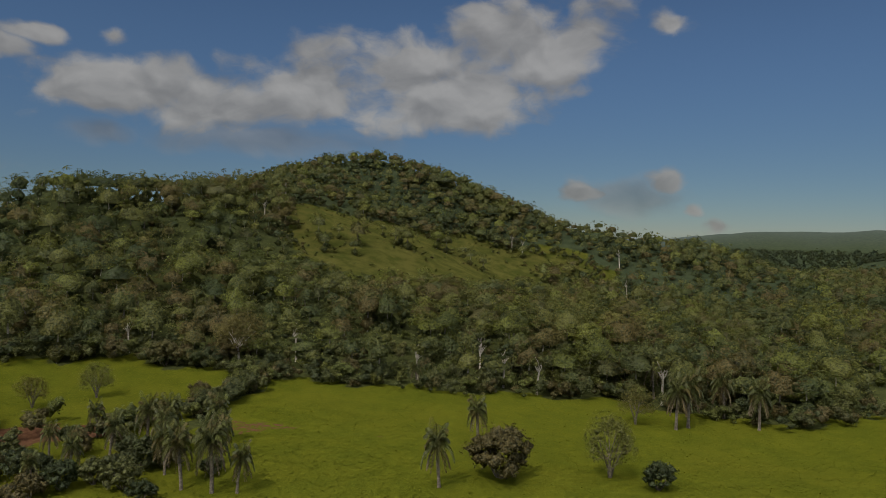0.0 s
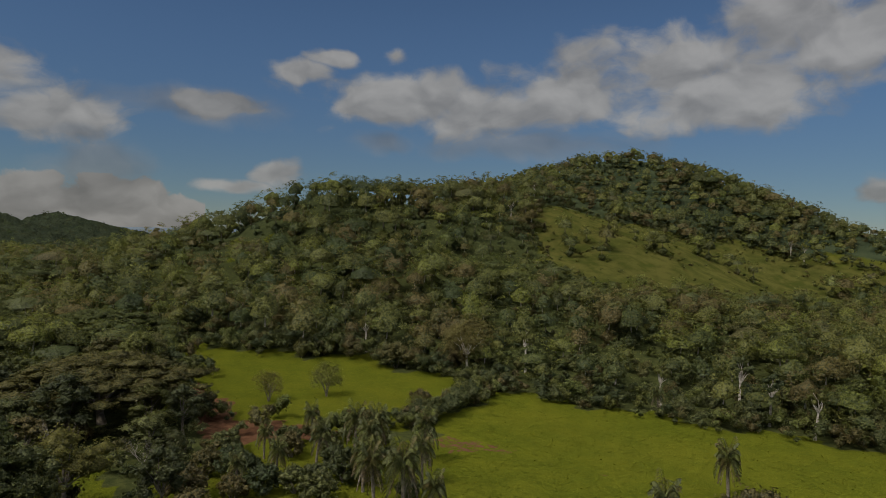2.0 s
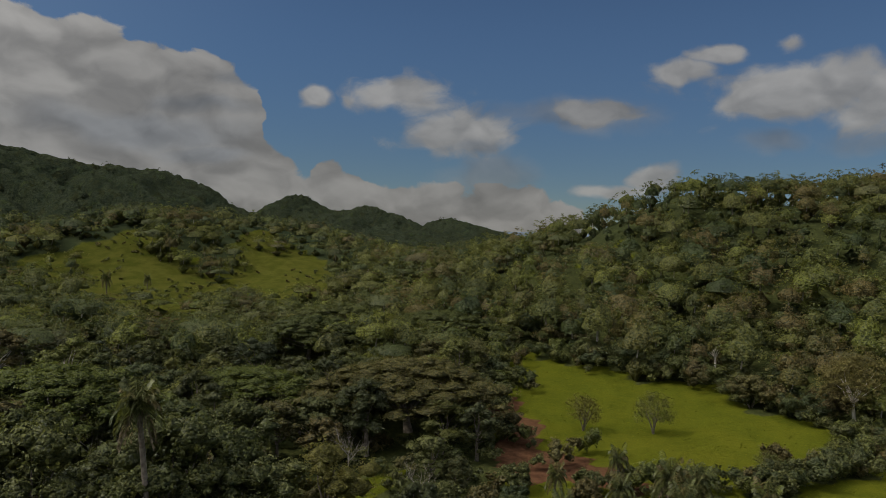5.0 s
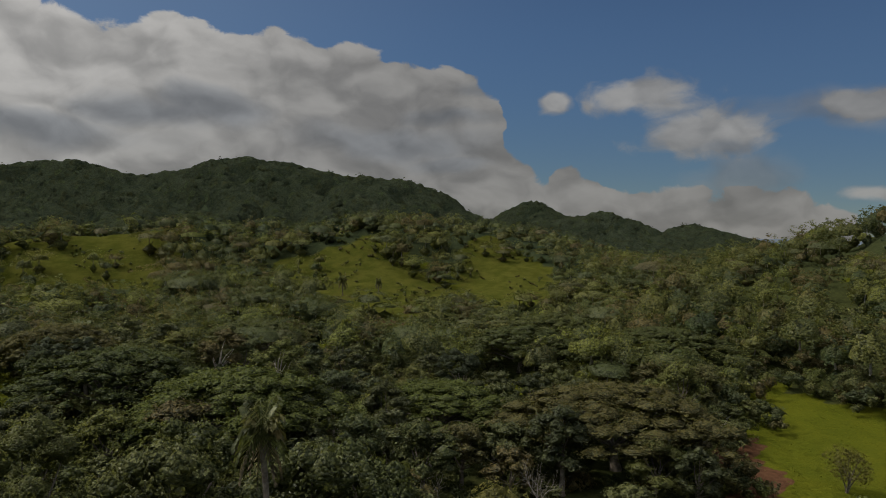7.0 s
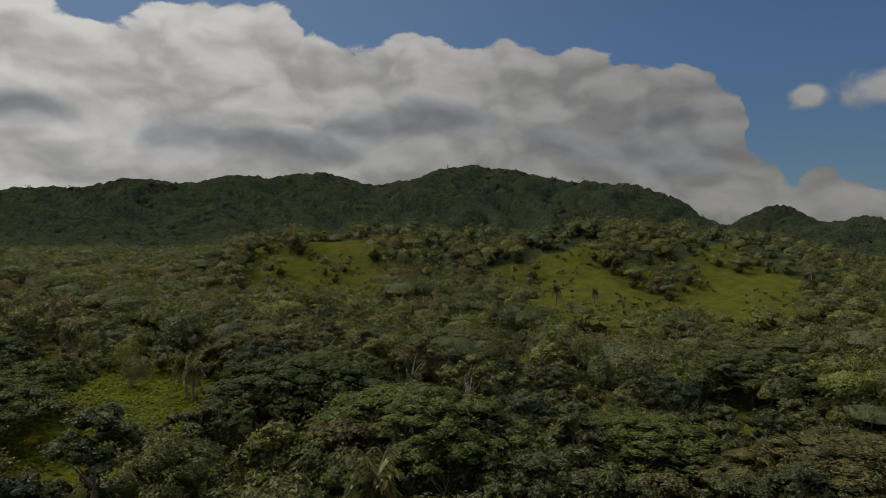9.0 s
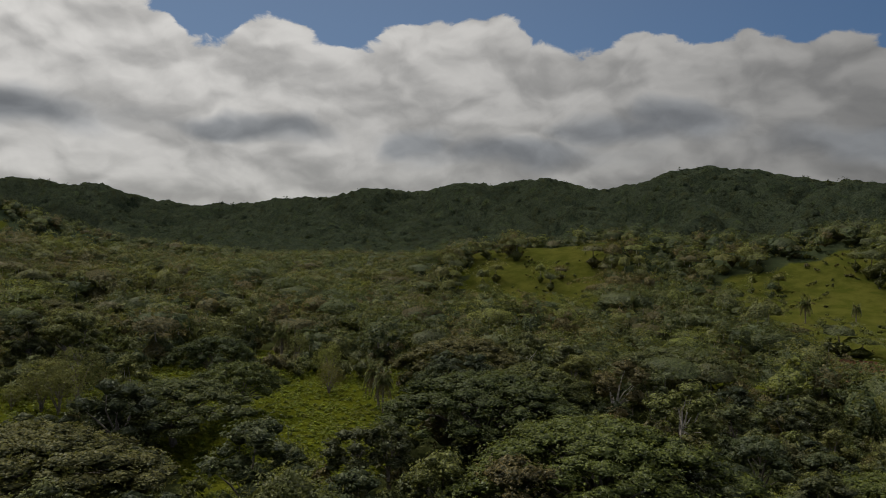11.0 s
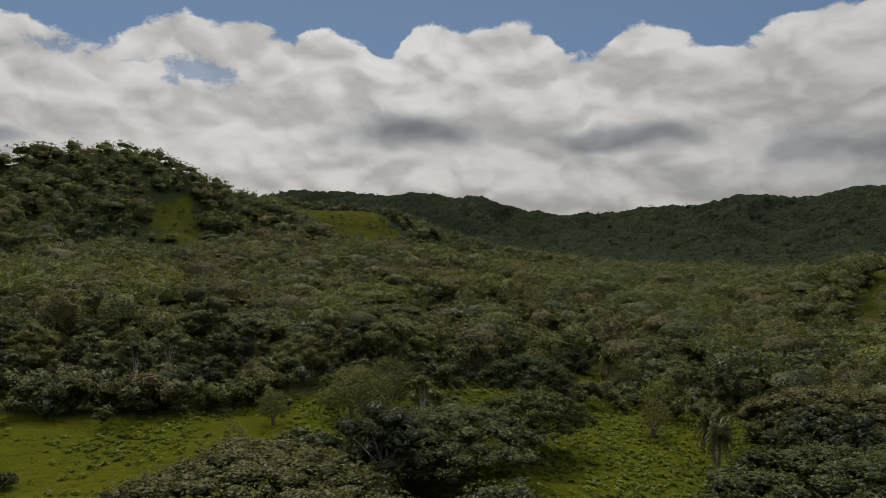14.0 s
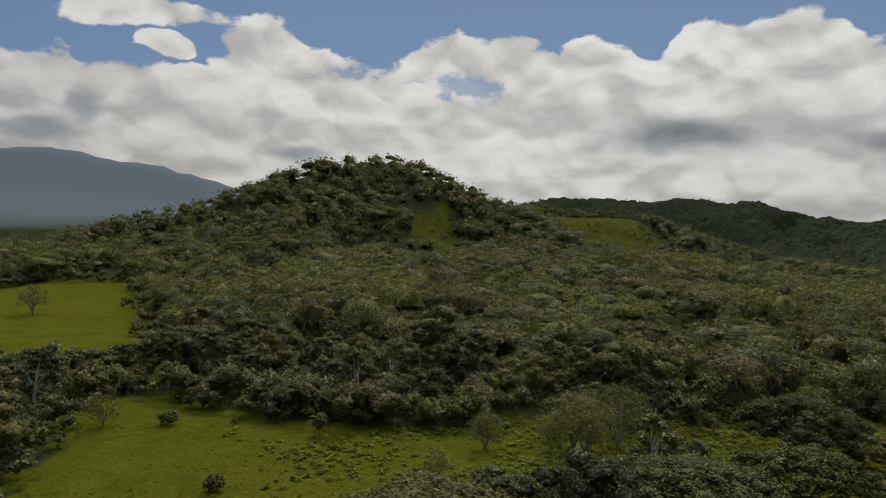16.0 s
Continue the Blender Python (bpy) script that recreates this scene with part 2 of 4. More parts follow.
def leaf_material(name, dark, light, through=0.38, shared=False, warm=(0.135, 0.095, 0.034), gloss=0.12, grain=3.2, fill=0.5, tilting=1.1, relief=0.7):
    """Foliage: sprays made of single leaves (grain: leaves to a metre), varied from tree to tree and from leaf to leaf, lit through."""
    m = Mat(name)
    dark, light = [(c[0] * 1.0, c[1] * 1.0, c[2] * 1.25) for c in (dark, light)]
    geo = m.node("ShaderNodeNewGeometry")
    per_spray = geo.outputs["Random Per Island"]
    if shared:
        tint_node = m.tree.nodes.new("ShaderNodeAttribute")
        tint_node.attribute_name = "tint"
        per_tree = tint_node.outputs["Fac"]
    else:
        per_tree = m.node("ShaderNodeObjectInfo").outputs["Random"]
    place = geo.outputs["Position"]
    cells = m.node("ShaderNodeTexVoronoi", Vector=place, Scale=grain, Randomness=1.0)
    per_leaf = m.node("ShaderNodeSeparateColor", Color=cells.outputs["Color"]).outputs[0]
    mixed = m.math("ADD", m.math("MULTIPLY", per_tree, 1.05), m.math("MULTIPLY", per_spray, 0.15))
    mixed = m.math("ADD", mixed, m.math("MULTIPLY", per_leaf, 0.5))
    colour = m.mix(m.ramp(mixed, 0.12, 1.4), dark, light)
    odd = m.ramp(m.math("FRACT", m.math("MULTIPLY", per_tree, 7.31)), 0.62, 0.92)
    colour = m.mix(m.math("MULTIPLY", odd, 0.75), colour, warm)
    fresh = m.ramp(m.math("FRACT", m.math("MULTIPLY", per_tree, 13.7)), 0.74, 0.98)
    colour = m.mix(m.math("MULTIPLY", fresh, 0.6), colour, (light[0] * 1.25, light[1] * 1.35, light[2] * 0.8))
    # Shade of the small gaps between leaves, painted into the colour by noise.
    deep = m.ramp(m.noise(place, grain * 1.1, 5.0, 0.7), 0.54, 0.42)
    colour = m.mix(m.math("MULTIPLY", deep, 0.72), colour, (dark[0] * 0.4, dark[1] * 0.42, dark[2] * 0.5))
    tilt = m.tree.nodes.new("ShaderNodeVectorMath")
    tilt.operation = "MULTIPLY_ADD"
    m.put(tilt, 0, cells.outputs["Color"])
    m.put(tilt, 1, (tilting, tilting, tilting))
    centred = m.tree.nodes.new("ShaderNodeVectorMath")
    centred.operation = "ADD"
    bumps = m.node("ShaderNodeBump", Strength=relief, Distance=1.1 / grain, Height=m.math("SUBTRACT", 1.0, cells.outputs["Distance"]))
    m.put(centred, 0, bumps.outputs[0])
    m.put(centred, 1, (-tilting / 2, -tilting / 2, -tilting / 2))
    m.tree.links.new(centred.outputs[0], tilt.inputs[2])
    facing = m.tree.nodes.new("ShaderNodeVectorMath")
    facing.operation = "NORMALIZE"
    m.tree.links.new(tilt.outputs[0], facing.inputs[0])
    facing = facing.outputs[0]
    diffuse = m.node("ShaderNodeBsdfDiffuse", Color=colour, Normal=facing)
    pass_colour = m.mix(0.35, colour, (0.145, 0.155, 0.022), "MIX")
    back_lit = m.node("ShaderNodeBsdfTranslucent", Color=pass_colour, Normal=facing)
    shine = m.node("ShaderNodeBsdfGlossy", Color=(0.75, 0.8, 0.78, 1), Roughness=0.4, Normal=facing)
    body = m.node("ShaderNodeMixShader", Fac=through)
    m.tree.links.new(diffuse.outputs[0], body.inputs[1])
    m.tree.links.new(back_lit.outputs[0], body.inputs[2])
    full = m.node("ShaderNodeMixShader", Fac=gloss * 0.16)
    m.tree.links.new(body.outputs[0], full.inputs[1])
    m.tree.links.new(shine.outputs[0], full.inputs[2])
    if not fill:
        return m.done(full.outputs[0])
    gap = m.math("GREATER_THAN", cells.outputs["Distance"], fill)
    leafy = m.node("ShaderNodeMixShader", Fac=gap)
    m.tree.links.new(full.outputs[0], leafy.inputs[1])
    m.tree.links.new(m.node("ShaderNodeBsdfTransparent").outputs[0], leafy.inputs[2])
    return m.done(leafy.outputs[0])


def bark_material(name, dark, light):
    m = Mat(name)
    place = m.node("ShaderNodeTexCoord").outputs["Object"]
    grain = m.noise(place, 3.0, 6.0)
    colour = m.mix(m.ramp(grain, 0.3, 0.7), dark, light)
    bump = m.node("ShaderNodeBump", Strength=0.5, Distance=0.05, Height=m.noise(place, 9.0, 5.0))
    bsdf = m.node("ShaderNodeBsdfPrincipled", Roughness=0.9, Normal=bump.outputs[0])
    m.put(bsdf, "Base Color", colour)
    return m.done(bsdf.outputs[0])




def foliage(name, dark, light, **more):
    """Two makes of one foliage: open sprays, and the dense leaf mass within the crown."""
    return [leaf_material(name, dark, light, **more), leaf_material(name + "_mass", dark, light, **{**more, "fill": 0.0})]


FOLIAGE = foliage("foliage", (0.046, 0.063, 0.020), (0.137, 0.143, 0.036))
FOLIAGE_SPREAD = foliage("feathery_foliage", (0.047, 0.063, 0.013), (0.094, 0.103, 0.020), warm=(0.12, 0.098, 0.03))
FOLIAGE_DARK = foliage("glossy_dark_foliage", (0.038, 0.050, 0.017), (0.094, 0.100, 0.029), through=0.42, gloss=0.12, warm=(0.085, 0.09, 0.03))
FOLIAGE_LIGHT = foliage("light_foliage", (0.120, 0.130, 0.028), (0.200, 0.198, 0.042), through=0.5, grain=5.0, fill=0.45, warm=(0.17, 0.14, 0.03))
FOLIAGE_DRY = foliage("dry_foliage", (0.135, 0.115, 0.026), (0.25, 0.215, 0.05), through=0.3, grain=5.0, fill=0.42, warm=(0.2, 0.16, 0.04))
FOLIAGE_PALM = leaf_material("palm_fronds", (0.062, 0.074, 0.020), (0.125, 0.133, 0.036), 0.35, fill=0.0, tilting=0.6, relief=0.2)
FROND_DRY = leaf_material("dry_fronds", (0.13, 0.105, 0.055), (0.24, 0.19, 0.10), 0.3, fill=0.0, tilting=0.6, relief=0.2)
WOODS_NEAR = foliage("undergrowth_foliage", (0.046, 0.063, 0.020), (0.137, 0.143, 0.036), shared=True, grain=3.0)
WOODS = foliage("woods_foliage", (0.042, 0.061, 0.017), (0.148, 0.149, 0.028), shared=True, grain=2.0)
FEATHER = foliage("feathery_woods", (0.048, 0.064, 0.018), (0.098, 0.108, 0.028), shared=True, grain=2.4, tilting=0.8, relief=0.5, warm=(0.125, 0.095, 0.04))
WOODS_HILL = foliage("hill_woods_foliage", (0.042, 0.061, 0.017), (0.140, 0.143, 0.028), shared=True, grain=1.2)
# Cloud shade and distance haze are painted in: darker and bluer than nearer woods.
WOODS_HAZED = foliage("hazed_woods_foliage", (0.021, 0.033, 0.018), (0.056, 0.068, 0.034), shared=True, grain=0.6, gloss=0.0, warm=(0.048, 0.052, 0.022))
BLOSSOM = foliage("blossom", (0.16, 0.15, 0.10), (0.42, 0.36, 0.34), through=0.3, grain=5.0)
WEED = leaf_material("weed_leaves", (0.095, 0.125, 0.010), (0.160, 0.180, 0.016), 0.5, shared=True, warm=(0.10, 0.10, 0.01), gloss=0.05, fill=0.0, tilting=0.5, relief=0.2)
BARK = bark_material("grey_bark", (0.07, 0.055, 0.04), (0.19, 0.165, 0.13))
BARK_GREY = bark_material("grey_dead_wood", (0.13, 0.115, 0.095), (0.29, 0.26, 0.22))
BARK_PALE = bark_material("pale_bark", (0.25, 0.22, 0.18), (0.46, 0.42, 0.36))
GRASS_BLADE = leaf_material("grass_tufts", (0.070, 0.085, 0.007), (0.094, 0.102, 0.009), 0.4, shared=True, warm=(0.12, 0.12, 0.01), gloss=0.0, fill=0.0, tilting=0.3, relief=0.0)


def ground_material():
    """Pasture grass, forest floor and bare red earth, told apart by the painted ground cover."""
    m = Mat("ground_cover")
    place = m.node("ShaderNodeNewGeometry").outputs["Position"]
    cover = m.tree.nodes.new("ShaderNodeAttribute")
    cover.attribute_name = "cover"
    rgb = m.node("ShaderNodeSeparateColor", Color=cover.outputs["Color"])
    grassy, earth = rgb.outputs[0], rgb.outputs[1]
    big, mid, small, tiny = m.noise(place, 0.03, 4.0), m.noise(place, 0.17, 5.0), m.noise(place, 0.9, 4.0), m.noise(place, 4.5, 4.0, 0.7)
    grass = m.mix(m.ramp(mid, 0.3, 0.7), (0.049, 0.062, 0.006), (0.078, 0.085, 0.008))
    grass = m.mix(m.math("MULTIPLY", m.ramp(big, 0.45, 0.7), 0.45), grass, (0.096, 0.092, 0.010))
    grass = m.mix(m.math("MULTIPLY", m.ramp(small, 0.5, 0.75), 0.35), grass, (0.05, 0.07, 0.008))
    grass = m.mix(m.math("MULTIPLY", m.ramp(tiny, 0.5, 0.72), 0.4), grass, (0.035, 0.05, 0.006))
    fine = m.noise(place, 13.0, 3.0, 0.7)
    grass = m.mix(m.math("MULTIPLY", m.ramp(fine, 0.48, 0.66), 0.4), grass, (0.026, 0.036, 0.005))
    grass = m.mix(m.math("MULTIPLY", m.ramp(fine, 0.5, 0.36), 0.5), grass, (0.125, 0.135, 0.014))
    far = rgb.outputs[2]
    grass = m.mix(m.math("MULTIPLY", m.ramp(m.noise(place, 1.9, 3.0, 0.7), 0.4, 0.62), 0.3), grass, (0.098, 0.106, 0.008))
    rank = m.mix(m.ramp(mid, 0.35, 0.65), (0.040, 0.048, 0.010), (0.074, 0.072, 0.018))
    grass = m.mix(cover.outputs["Alpha"], grass, rank)
    grass = m.mix(1.0, grass, (0.94, 0.93, 0.98), "MULTIPLY")
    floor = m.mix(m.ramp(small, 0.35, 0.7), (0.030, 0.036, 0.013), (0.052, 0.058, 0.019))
    # From 230 m the floor takes the far canopy's darker, bluer tone.
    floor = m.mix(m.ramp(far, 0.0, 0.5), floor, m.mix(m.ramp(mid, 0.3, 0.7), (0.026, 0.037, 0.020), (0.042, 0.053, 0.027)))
    # Aerial haze painted into the base colour: blue-grey from 1500 m out.
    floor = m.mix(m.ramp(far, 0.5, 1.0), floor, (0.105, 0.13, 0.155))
    soil = m.mix(m.ramp(small, 0.3, 0.7), (0.058, 0.028, 0.016), (0.100, 0.052, 0.029))
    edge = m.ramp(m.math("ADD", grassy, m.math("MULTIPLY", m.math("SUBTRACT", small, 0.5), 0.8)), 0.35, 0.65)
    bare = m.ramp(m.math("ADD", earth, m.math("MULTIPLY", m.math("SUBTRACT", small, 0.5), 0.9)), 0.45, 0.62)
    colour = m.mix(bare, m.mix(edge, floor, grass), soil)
    rough = m.math("ADD", m.math("MULTIPLY", small, 0.6), m.math("MULTIPLY", tiny, 0.5))
    bump = m.node("ShaderNodeBump", Strength=0.9, Distance=0.35, Height=rough)
    bsdf = m.node("ShaderNodeBsdfDiffuse", Roughness=0.6, Normal=bump.outputs[0])
    m.put(bsdf, "Color", colour)
    return m.done(bsdf.outputs[0])


GROUND = ground_material()

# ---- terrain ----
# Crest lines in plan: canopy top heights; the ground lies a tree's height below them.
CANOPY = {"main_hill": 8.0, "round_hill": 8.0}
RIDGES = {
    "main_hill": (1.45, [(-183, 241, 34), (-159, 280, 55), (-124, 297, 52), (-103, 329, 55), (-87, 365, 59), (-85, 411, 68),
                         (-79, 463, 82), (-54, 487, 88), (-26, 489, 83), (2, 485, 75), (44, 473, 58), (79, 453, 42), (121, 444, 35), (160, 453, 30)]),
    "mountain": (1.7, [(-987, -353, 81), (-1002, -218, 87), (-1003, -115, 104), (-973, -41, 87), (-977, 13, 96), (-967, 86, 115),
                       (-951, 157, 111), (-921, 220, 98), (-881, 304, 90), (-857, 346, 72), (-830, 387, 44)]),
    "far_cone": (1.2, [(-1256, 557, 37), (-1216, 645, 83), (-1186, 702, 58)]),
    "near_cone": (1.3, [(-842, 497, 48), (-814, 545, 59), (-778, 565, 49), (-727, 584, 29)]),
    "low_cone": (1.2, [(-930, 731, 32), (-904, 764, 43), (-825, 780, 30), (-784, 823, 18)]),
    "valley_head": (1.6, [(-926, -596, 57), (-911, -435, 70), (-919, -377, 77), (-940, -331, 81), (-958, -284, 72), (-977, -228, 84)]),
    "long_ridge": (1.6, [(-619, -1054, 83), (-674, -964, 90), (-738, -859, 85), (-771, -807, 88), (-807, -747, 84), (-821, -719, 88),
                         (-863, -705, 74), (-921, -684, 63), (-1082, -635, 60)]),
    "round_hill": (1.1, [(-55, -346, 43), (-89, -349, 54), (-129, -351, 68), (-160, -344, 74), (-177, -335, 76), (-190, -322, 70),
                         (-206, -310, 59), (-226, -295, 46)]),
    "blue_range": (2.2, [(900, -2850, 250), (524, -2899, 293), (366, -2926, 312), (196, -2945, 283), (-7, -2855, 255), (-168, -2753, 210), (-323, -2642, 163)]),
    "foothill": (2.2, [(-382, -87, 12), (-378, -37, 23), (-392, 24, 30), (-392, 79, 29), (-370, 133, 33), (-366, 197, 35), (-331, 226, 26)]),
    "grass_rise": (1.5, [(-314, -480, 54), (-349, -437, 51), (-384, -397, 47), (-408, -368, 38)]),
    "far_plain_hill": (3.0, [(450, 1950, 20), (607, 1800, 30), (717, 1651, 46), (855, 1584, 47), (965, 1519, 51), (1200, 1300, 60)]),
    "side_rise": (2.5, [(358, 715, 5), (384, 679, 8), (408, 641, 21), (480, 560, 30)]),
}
# Ground heights across the valley floor.
FLOOR = [(0, 0, 0), (0, 84, -1), (22, 163, -6), (-34, 135, -2), (-83, 116, -2), (60, 160, -7), (110, 150, -8), (-43, 85, -1), (-126, 101, -4),
         (-203, 100, -3), (-199, 50, -4), (-113, -6, 4), (-136, -9, 3), (-85, 6, 5), (-86, -22, 6), (-64, -41, 6), (-52, -59, 8), (-178, -167, 10),
         (-128, 12, 1), (-266, 13, -2), (-366, -258, 2), (100, 300, -8), (-600, 0, -4), (-600, -400, -4), (300, -500, 8)]


def spline(points, step=9.0):
    """A smooth line through plan points, sampled about every step metres."""
    p = np.array(points, float)
    p = np.vstack([2 * p[0] - p[1], p, 2 * p[-1] - p[-2]])
    out = []
    for a, b, c, d in zip(p[:-3], p[1:-2], p[2:-1], p[3:]):
        k = max(2, int(np.hypot(*(c - b)[:2]) / step))
        u = np.linspace(0, 1, k, endpoint=False)[:, None]
        out.append(0.5 * (2 * b + (c - a) * u + (2 * a - 5 * b + 4 * c - d) * u ** 2 + (3 * b - a - 3 * c + d) * u ** 3))
    return np.vstack(out + [p[-2][None]])


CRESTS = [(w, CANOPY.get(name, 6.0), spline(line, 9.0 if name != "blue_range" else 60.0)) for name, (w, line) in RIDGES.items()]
_wave = np.random.RandomState(7)
WAVES = [(2 * np.pi / length, _wave.uniform(0, 2 * np.pi), _wave.uniform(0, 2 * np.pi), amp)
         for length, amp, n in ((240, 1.0, 3), (110, 0.7, 4), (52, 0.4, 5), (23, 0.16, 5)) for _ in range(n)]


def height(x, y):
    """The ground's height at plan points (arrays)."""
    x, y = np.asarray(x, float), np.asarray(y, float)
    top, bottom = np.zeros_like(x), np.zeros_like(x)
    for a, b, c in FLOOR:
        w = 1 / ((x - a) ** 2 + (y - b) ** 2 + 900) ** 1.6
        top, bottom = top + w * c, bottom + w
    base = top / bottom
    rise = np.zeros_like(x)
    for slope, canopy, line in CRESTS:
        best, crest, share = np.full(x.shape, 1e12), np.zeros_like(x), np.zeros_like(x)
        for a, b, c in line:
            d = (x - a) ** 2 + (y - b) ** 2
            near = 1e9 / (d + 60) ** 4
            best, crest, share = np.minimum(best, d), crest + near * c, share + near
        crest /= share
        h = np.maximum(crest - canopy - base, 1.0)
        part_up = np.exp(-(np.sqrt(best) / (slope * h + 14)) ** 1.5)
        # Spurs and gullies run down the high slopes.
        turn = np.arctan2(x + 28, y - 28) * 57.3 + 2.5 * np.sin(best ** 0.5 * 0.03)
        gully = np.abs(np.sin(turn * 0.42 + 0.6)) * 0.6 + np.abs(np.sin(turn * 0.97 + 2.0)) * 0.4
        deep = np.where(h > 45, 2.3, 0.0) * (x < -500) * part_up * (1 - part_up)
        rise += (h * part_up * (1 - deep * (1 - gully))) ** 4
    rise = rise ** 0.25
    rough = np.zeros_like(x)
    for k, turn, phase, amp in WAVES:
        rough += amp * np.sin(k * (x * np.cos(turn) + y * np.sin(turn)) + phase)
    return base + rise + rough * (0.25 + 0.75 * np.clip(rise / 25, 0, 1))

# ---- clearings in plan ----
CLEARINGS = {
    "pasture": [(-37, 146), (-26, 144), (-10, 144), (6, 149), (21, 150), (37, 152), (48, 146), (57, 138), (69, 133), (96, 149), (140, 120), (120, 20), (30, -10), (-25, 20), (-40, 70), (-20, 84), (-38, 112)],
    "left_field": [(-117, 148), (-97, 150), (-82, 152), (-73, 157), (-60, 151), (-45, 149), (-41, 143), (-40, 123), (-48, 104), (-62, 104), (-80, 104), (-94, 124)],
    "meadow": [(-42, -32), (-44, -60), (-58, -57), (-68, -46), (-78, -38), (-87, -37), (-98, -38), (-106, -36), (-119, -32), (-135, -33), (-141, -26), (-138, -14), (-108, -14), (-84, -8), (-66, 4), (-46, -8)],
    "glade_by_the_woods": [(-123, -27), (-130, -39), (-149, -39), (-158, -24), (-133, -11)],
    "glade_under_palms": [(-103, 5), (-109, 8), (-99, 20), (-92, 13)],
    "palm_glade": [(-147, 1), (-151, 6), (-126, 18), (-122, 12)],
    "upper_field": [(10, -240), (-20, -255), (-46, -237), (-55, -115), (-50, -86), (-5, -92)],
    "hill_clearing": [(-77, 345), (-64, 353), (-44, 350), (-26, 376), (16, 415), (48, 405), (71, 403), (90, 392), (60, 345), (8, 266), (-21, 256), (-52, 262), (-68, 296)],
    "flank_grass": [(-176, 246), (-155, 244), (-147, 232), (-156, 226), (-168, 231)],
    "shoulder_grass": [(50, 412), (76, 412), (102, 391), (82, 367), (56, 384)],
    "spur_grass": [(-336, 74), (-340, 100), (-356, 132), (-311, 138), (-262, 142), (-224, 108), (-256, 86), (-300, 74)],
    "spur_grass_far": [(-289, 145), (-321, 159), (-356, 192), (-318, 200), (-262, 188), (-234, 164), (-222, 138)],
    "bare_patch": [(-228, 92), (-227, 106), (-198, 104), (-196, 88)],
    "slope_grass": [(-372, -45), (-390, -10), (-390, 28), (-339, 38), (-280, 30), (-270, -4), (-292, -24), (-340, -34)],
    "rise_grass": [(-319, -455), (-349, -436), (-390, -398), (-378, -350), (-328, -362), (-302, -406)],
    "round_hill_grass": [(-171, -292), (-189, -288), (-188, -256), (-160, -254)],
    "small_glade": [(-118, 10), (-116, 18), (-107, 20), (-109, 13)],
    "valley_glade": [(-194, 66), (-197, 78), (-178, 74), (-178, 64)],
    "valley_glade_east": [(-137, 95), (-143, 107), (-120, 103), (-114, 90)],
    "trackside_glade": [(-75, 72), (-67, 81), (-60, 74), (-68, 67)],
    "palm_grove": [(-20, 76), (-56, 74), (-60, 104), (-38, 110), (-22, 92)],
    "gateway": [(-36, 109), (-33, 115), (-28, 114), (-20, 112), (-27, 108), (-31, 105)],
    "field_track": [(-67, 102), (-63, 107), (-50, 107), (-47, 103), (-56, 99), (-62, 96)],
    "track": [(-86, 112), (-76, 117), (-60, 104), (-52, 96), (-56, 90), (-66, 97)],
}


def inside(x, y, polygon):
    """Whether plan points (arrays) lie within a polygon."""
    hit = np.zeros(np.shape(x), bool)
    for (ax, ay), (bx, by) in zip(polygon, polygon[1:] + polygon[:1]):
        cross = (ay > y) != (by > y)
        with np.errstate(divide="ignore", invalid="ignore"):
            hit ^= cross & (x < (bx - ax) * (y - ay) / (by - ay) + ax)
    return hit


def open_ground(x, y):
    """1 in a clearing, 0 under trees, with wavering edges."""
    wx = x + 2.2 * np.sin(y * 0.31 + 1) + 1.5 * np.sin(y * 0.83)
    wy = y + 2.2 * np.sin(x * 0.29) + 1.5 * np.sin(x * 0.77 + 2)
    hit = np.zeros(np.shape(x), bool)
    for polygon in CLEARINGS.values():
        hit |= inside(wx, wy, polygon)
    return hit


SCRUBBY = ("hill_clearing", "flank_grass", "shoulder_grass", "slope_grass", "spur_grass", "spur_grass_far", "rise_grass", "round_hill_grass")


LIGHT_WOOD = [(-100, -10), (-125, -20), (-158, -42), (-168, -10), (-150, 12), (-122, 22), (-96, 24), (-84, 12)]


def light_wood(x, y):
    """Grass under scattered trees."""
    return inside(x, y, LIGHT_WOOD)


def scrubby(x, y):
    """Open slopes that single bushes and small trees are taking back."""
    hit = np.zeros(np.shape(x), bool)
    for name in SCRUBBY:
        hit |= inside(x, y, CLEARINGS[name])
    return hit


def track_ground(x, y):
    d1 = np.abs((x + 74) * 0.62 + (y - 108) * 0.78 - 1.2 * np.sin(x * 0.4))
    along = (x > -90) & (x < -58) & (y > 92) & (y < 122)
    path = (np.abs(y - 112 + 0.12 * (x + 33) - 1.2 * np.sin(x * 0.2)) < 1.0) & (x > -34) & (x < -4)
    bare = (along & (d1 < 3.4)) | inside(x, y, CLEARINGS["bare_patch"]) | inside(x, y, CLEARINGS["field_track"])
    return np.maximum(bare * 1.0, np.maximum(path * 0.42, inside(x, y, CLEARINGS["gateway"]) * 0.52))


HUB = (-28.0, 28.0)


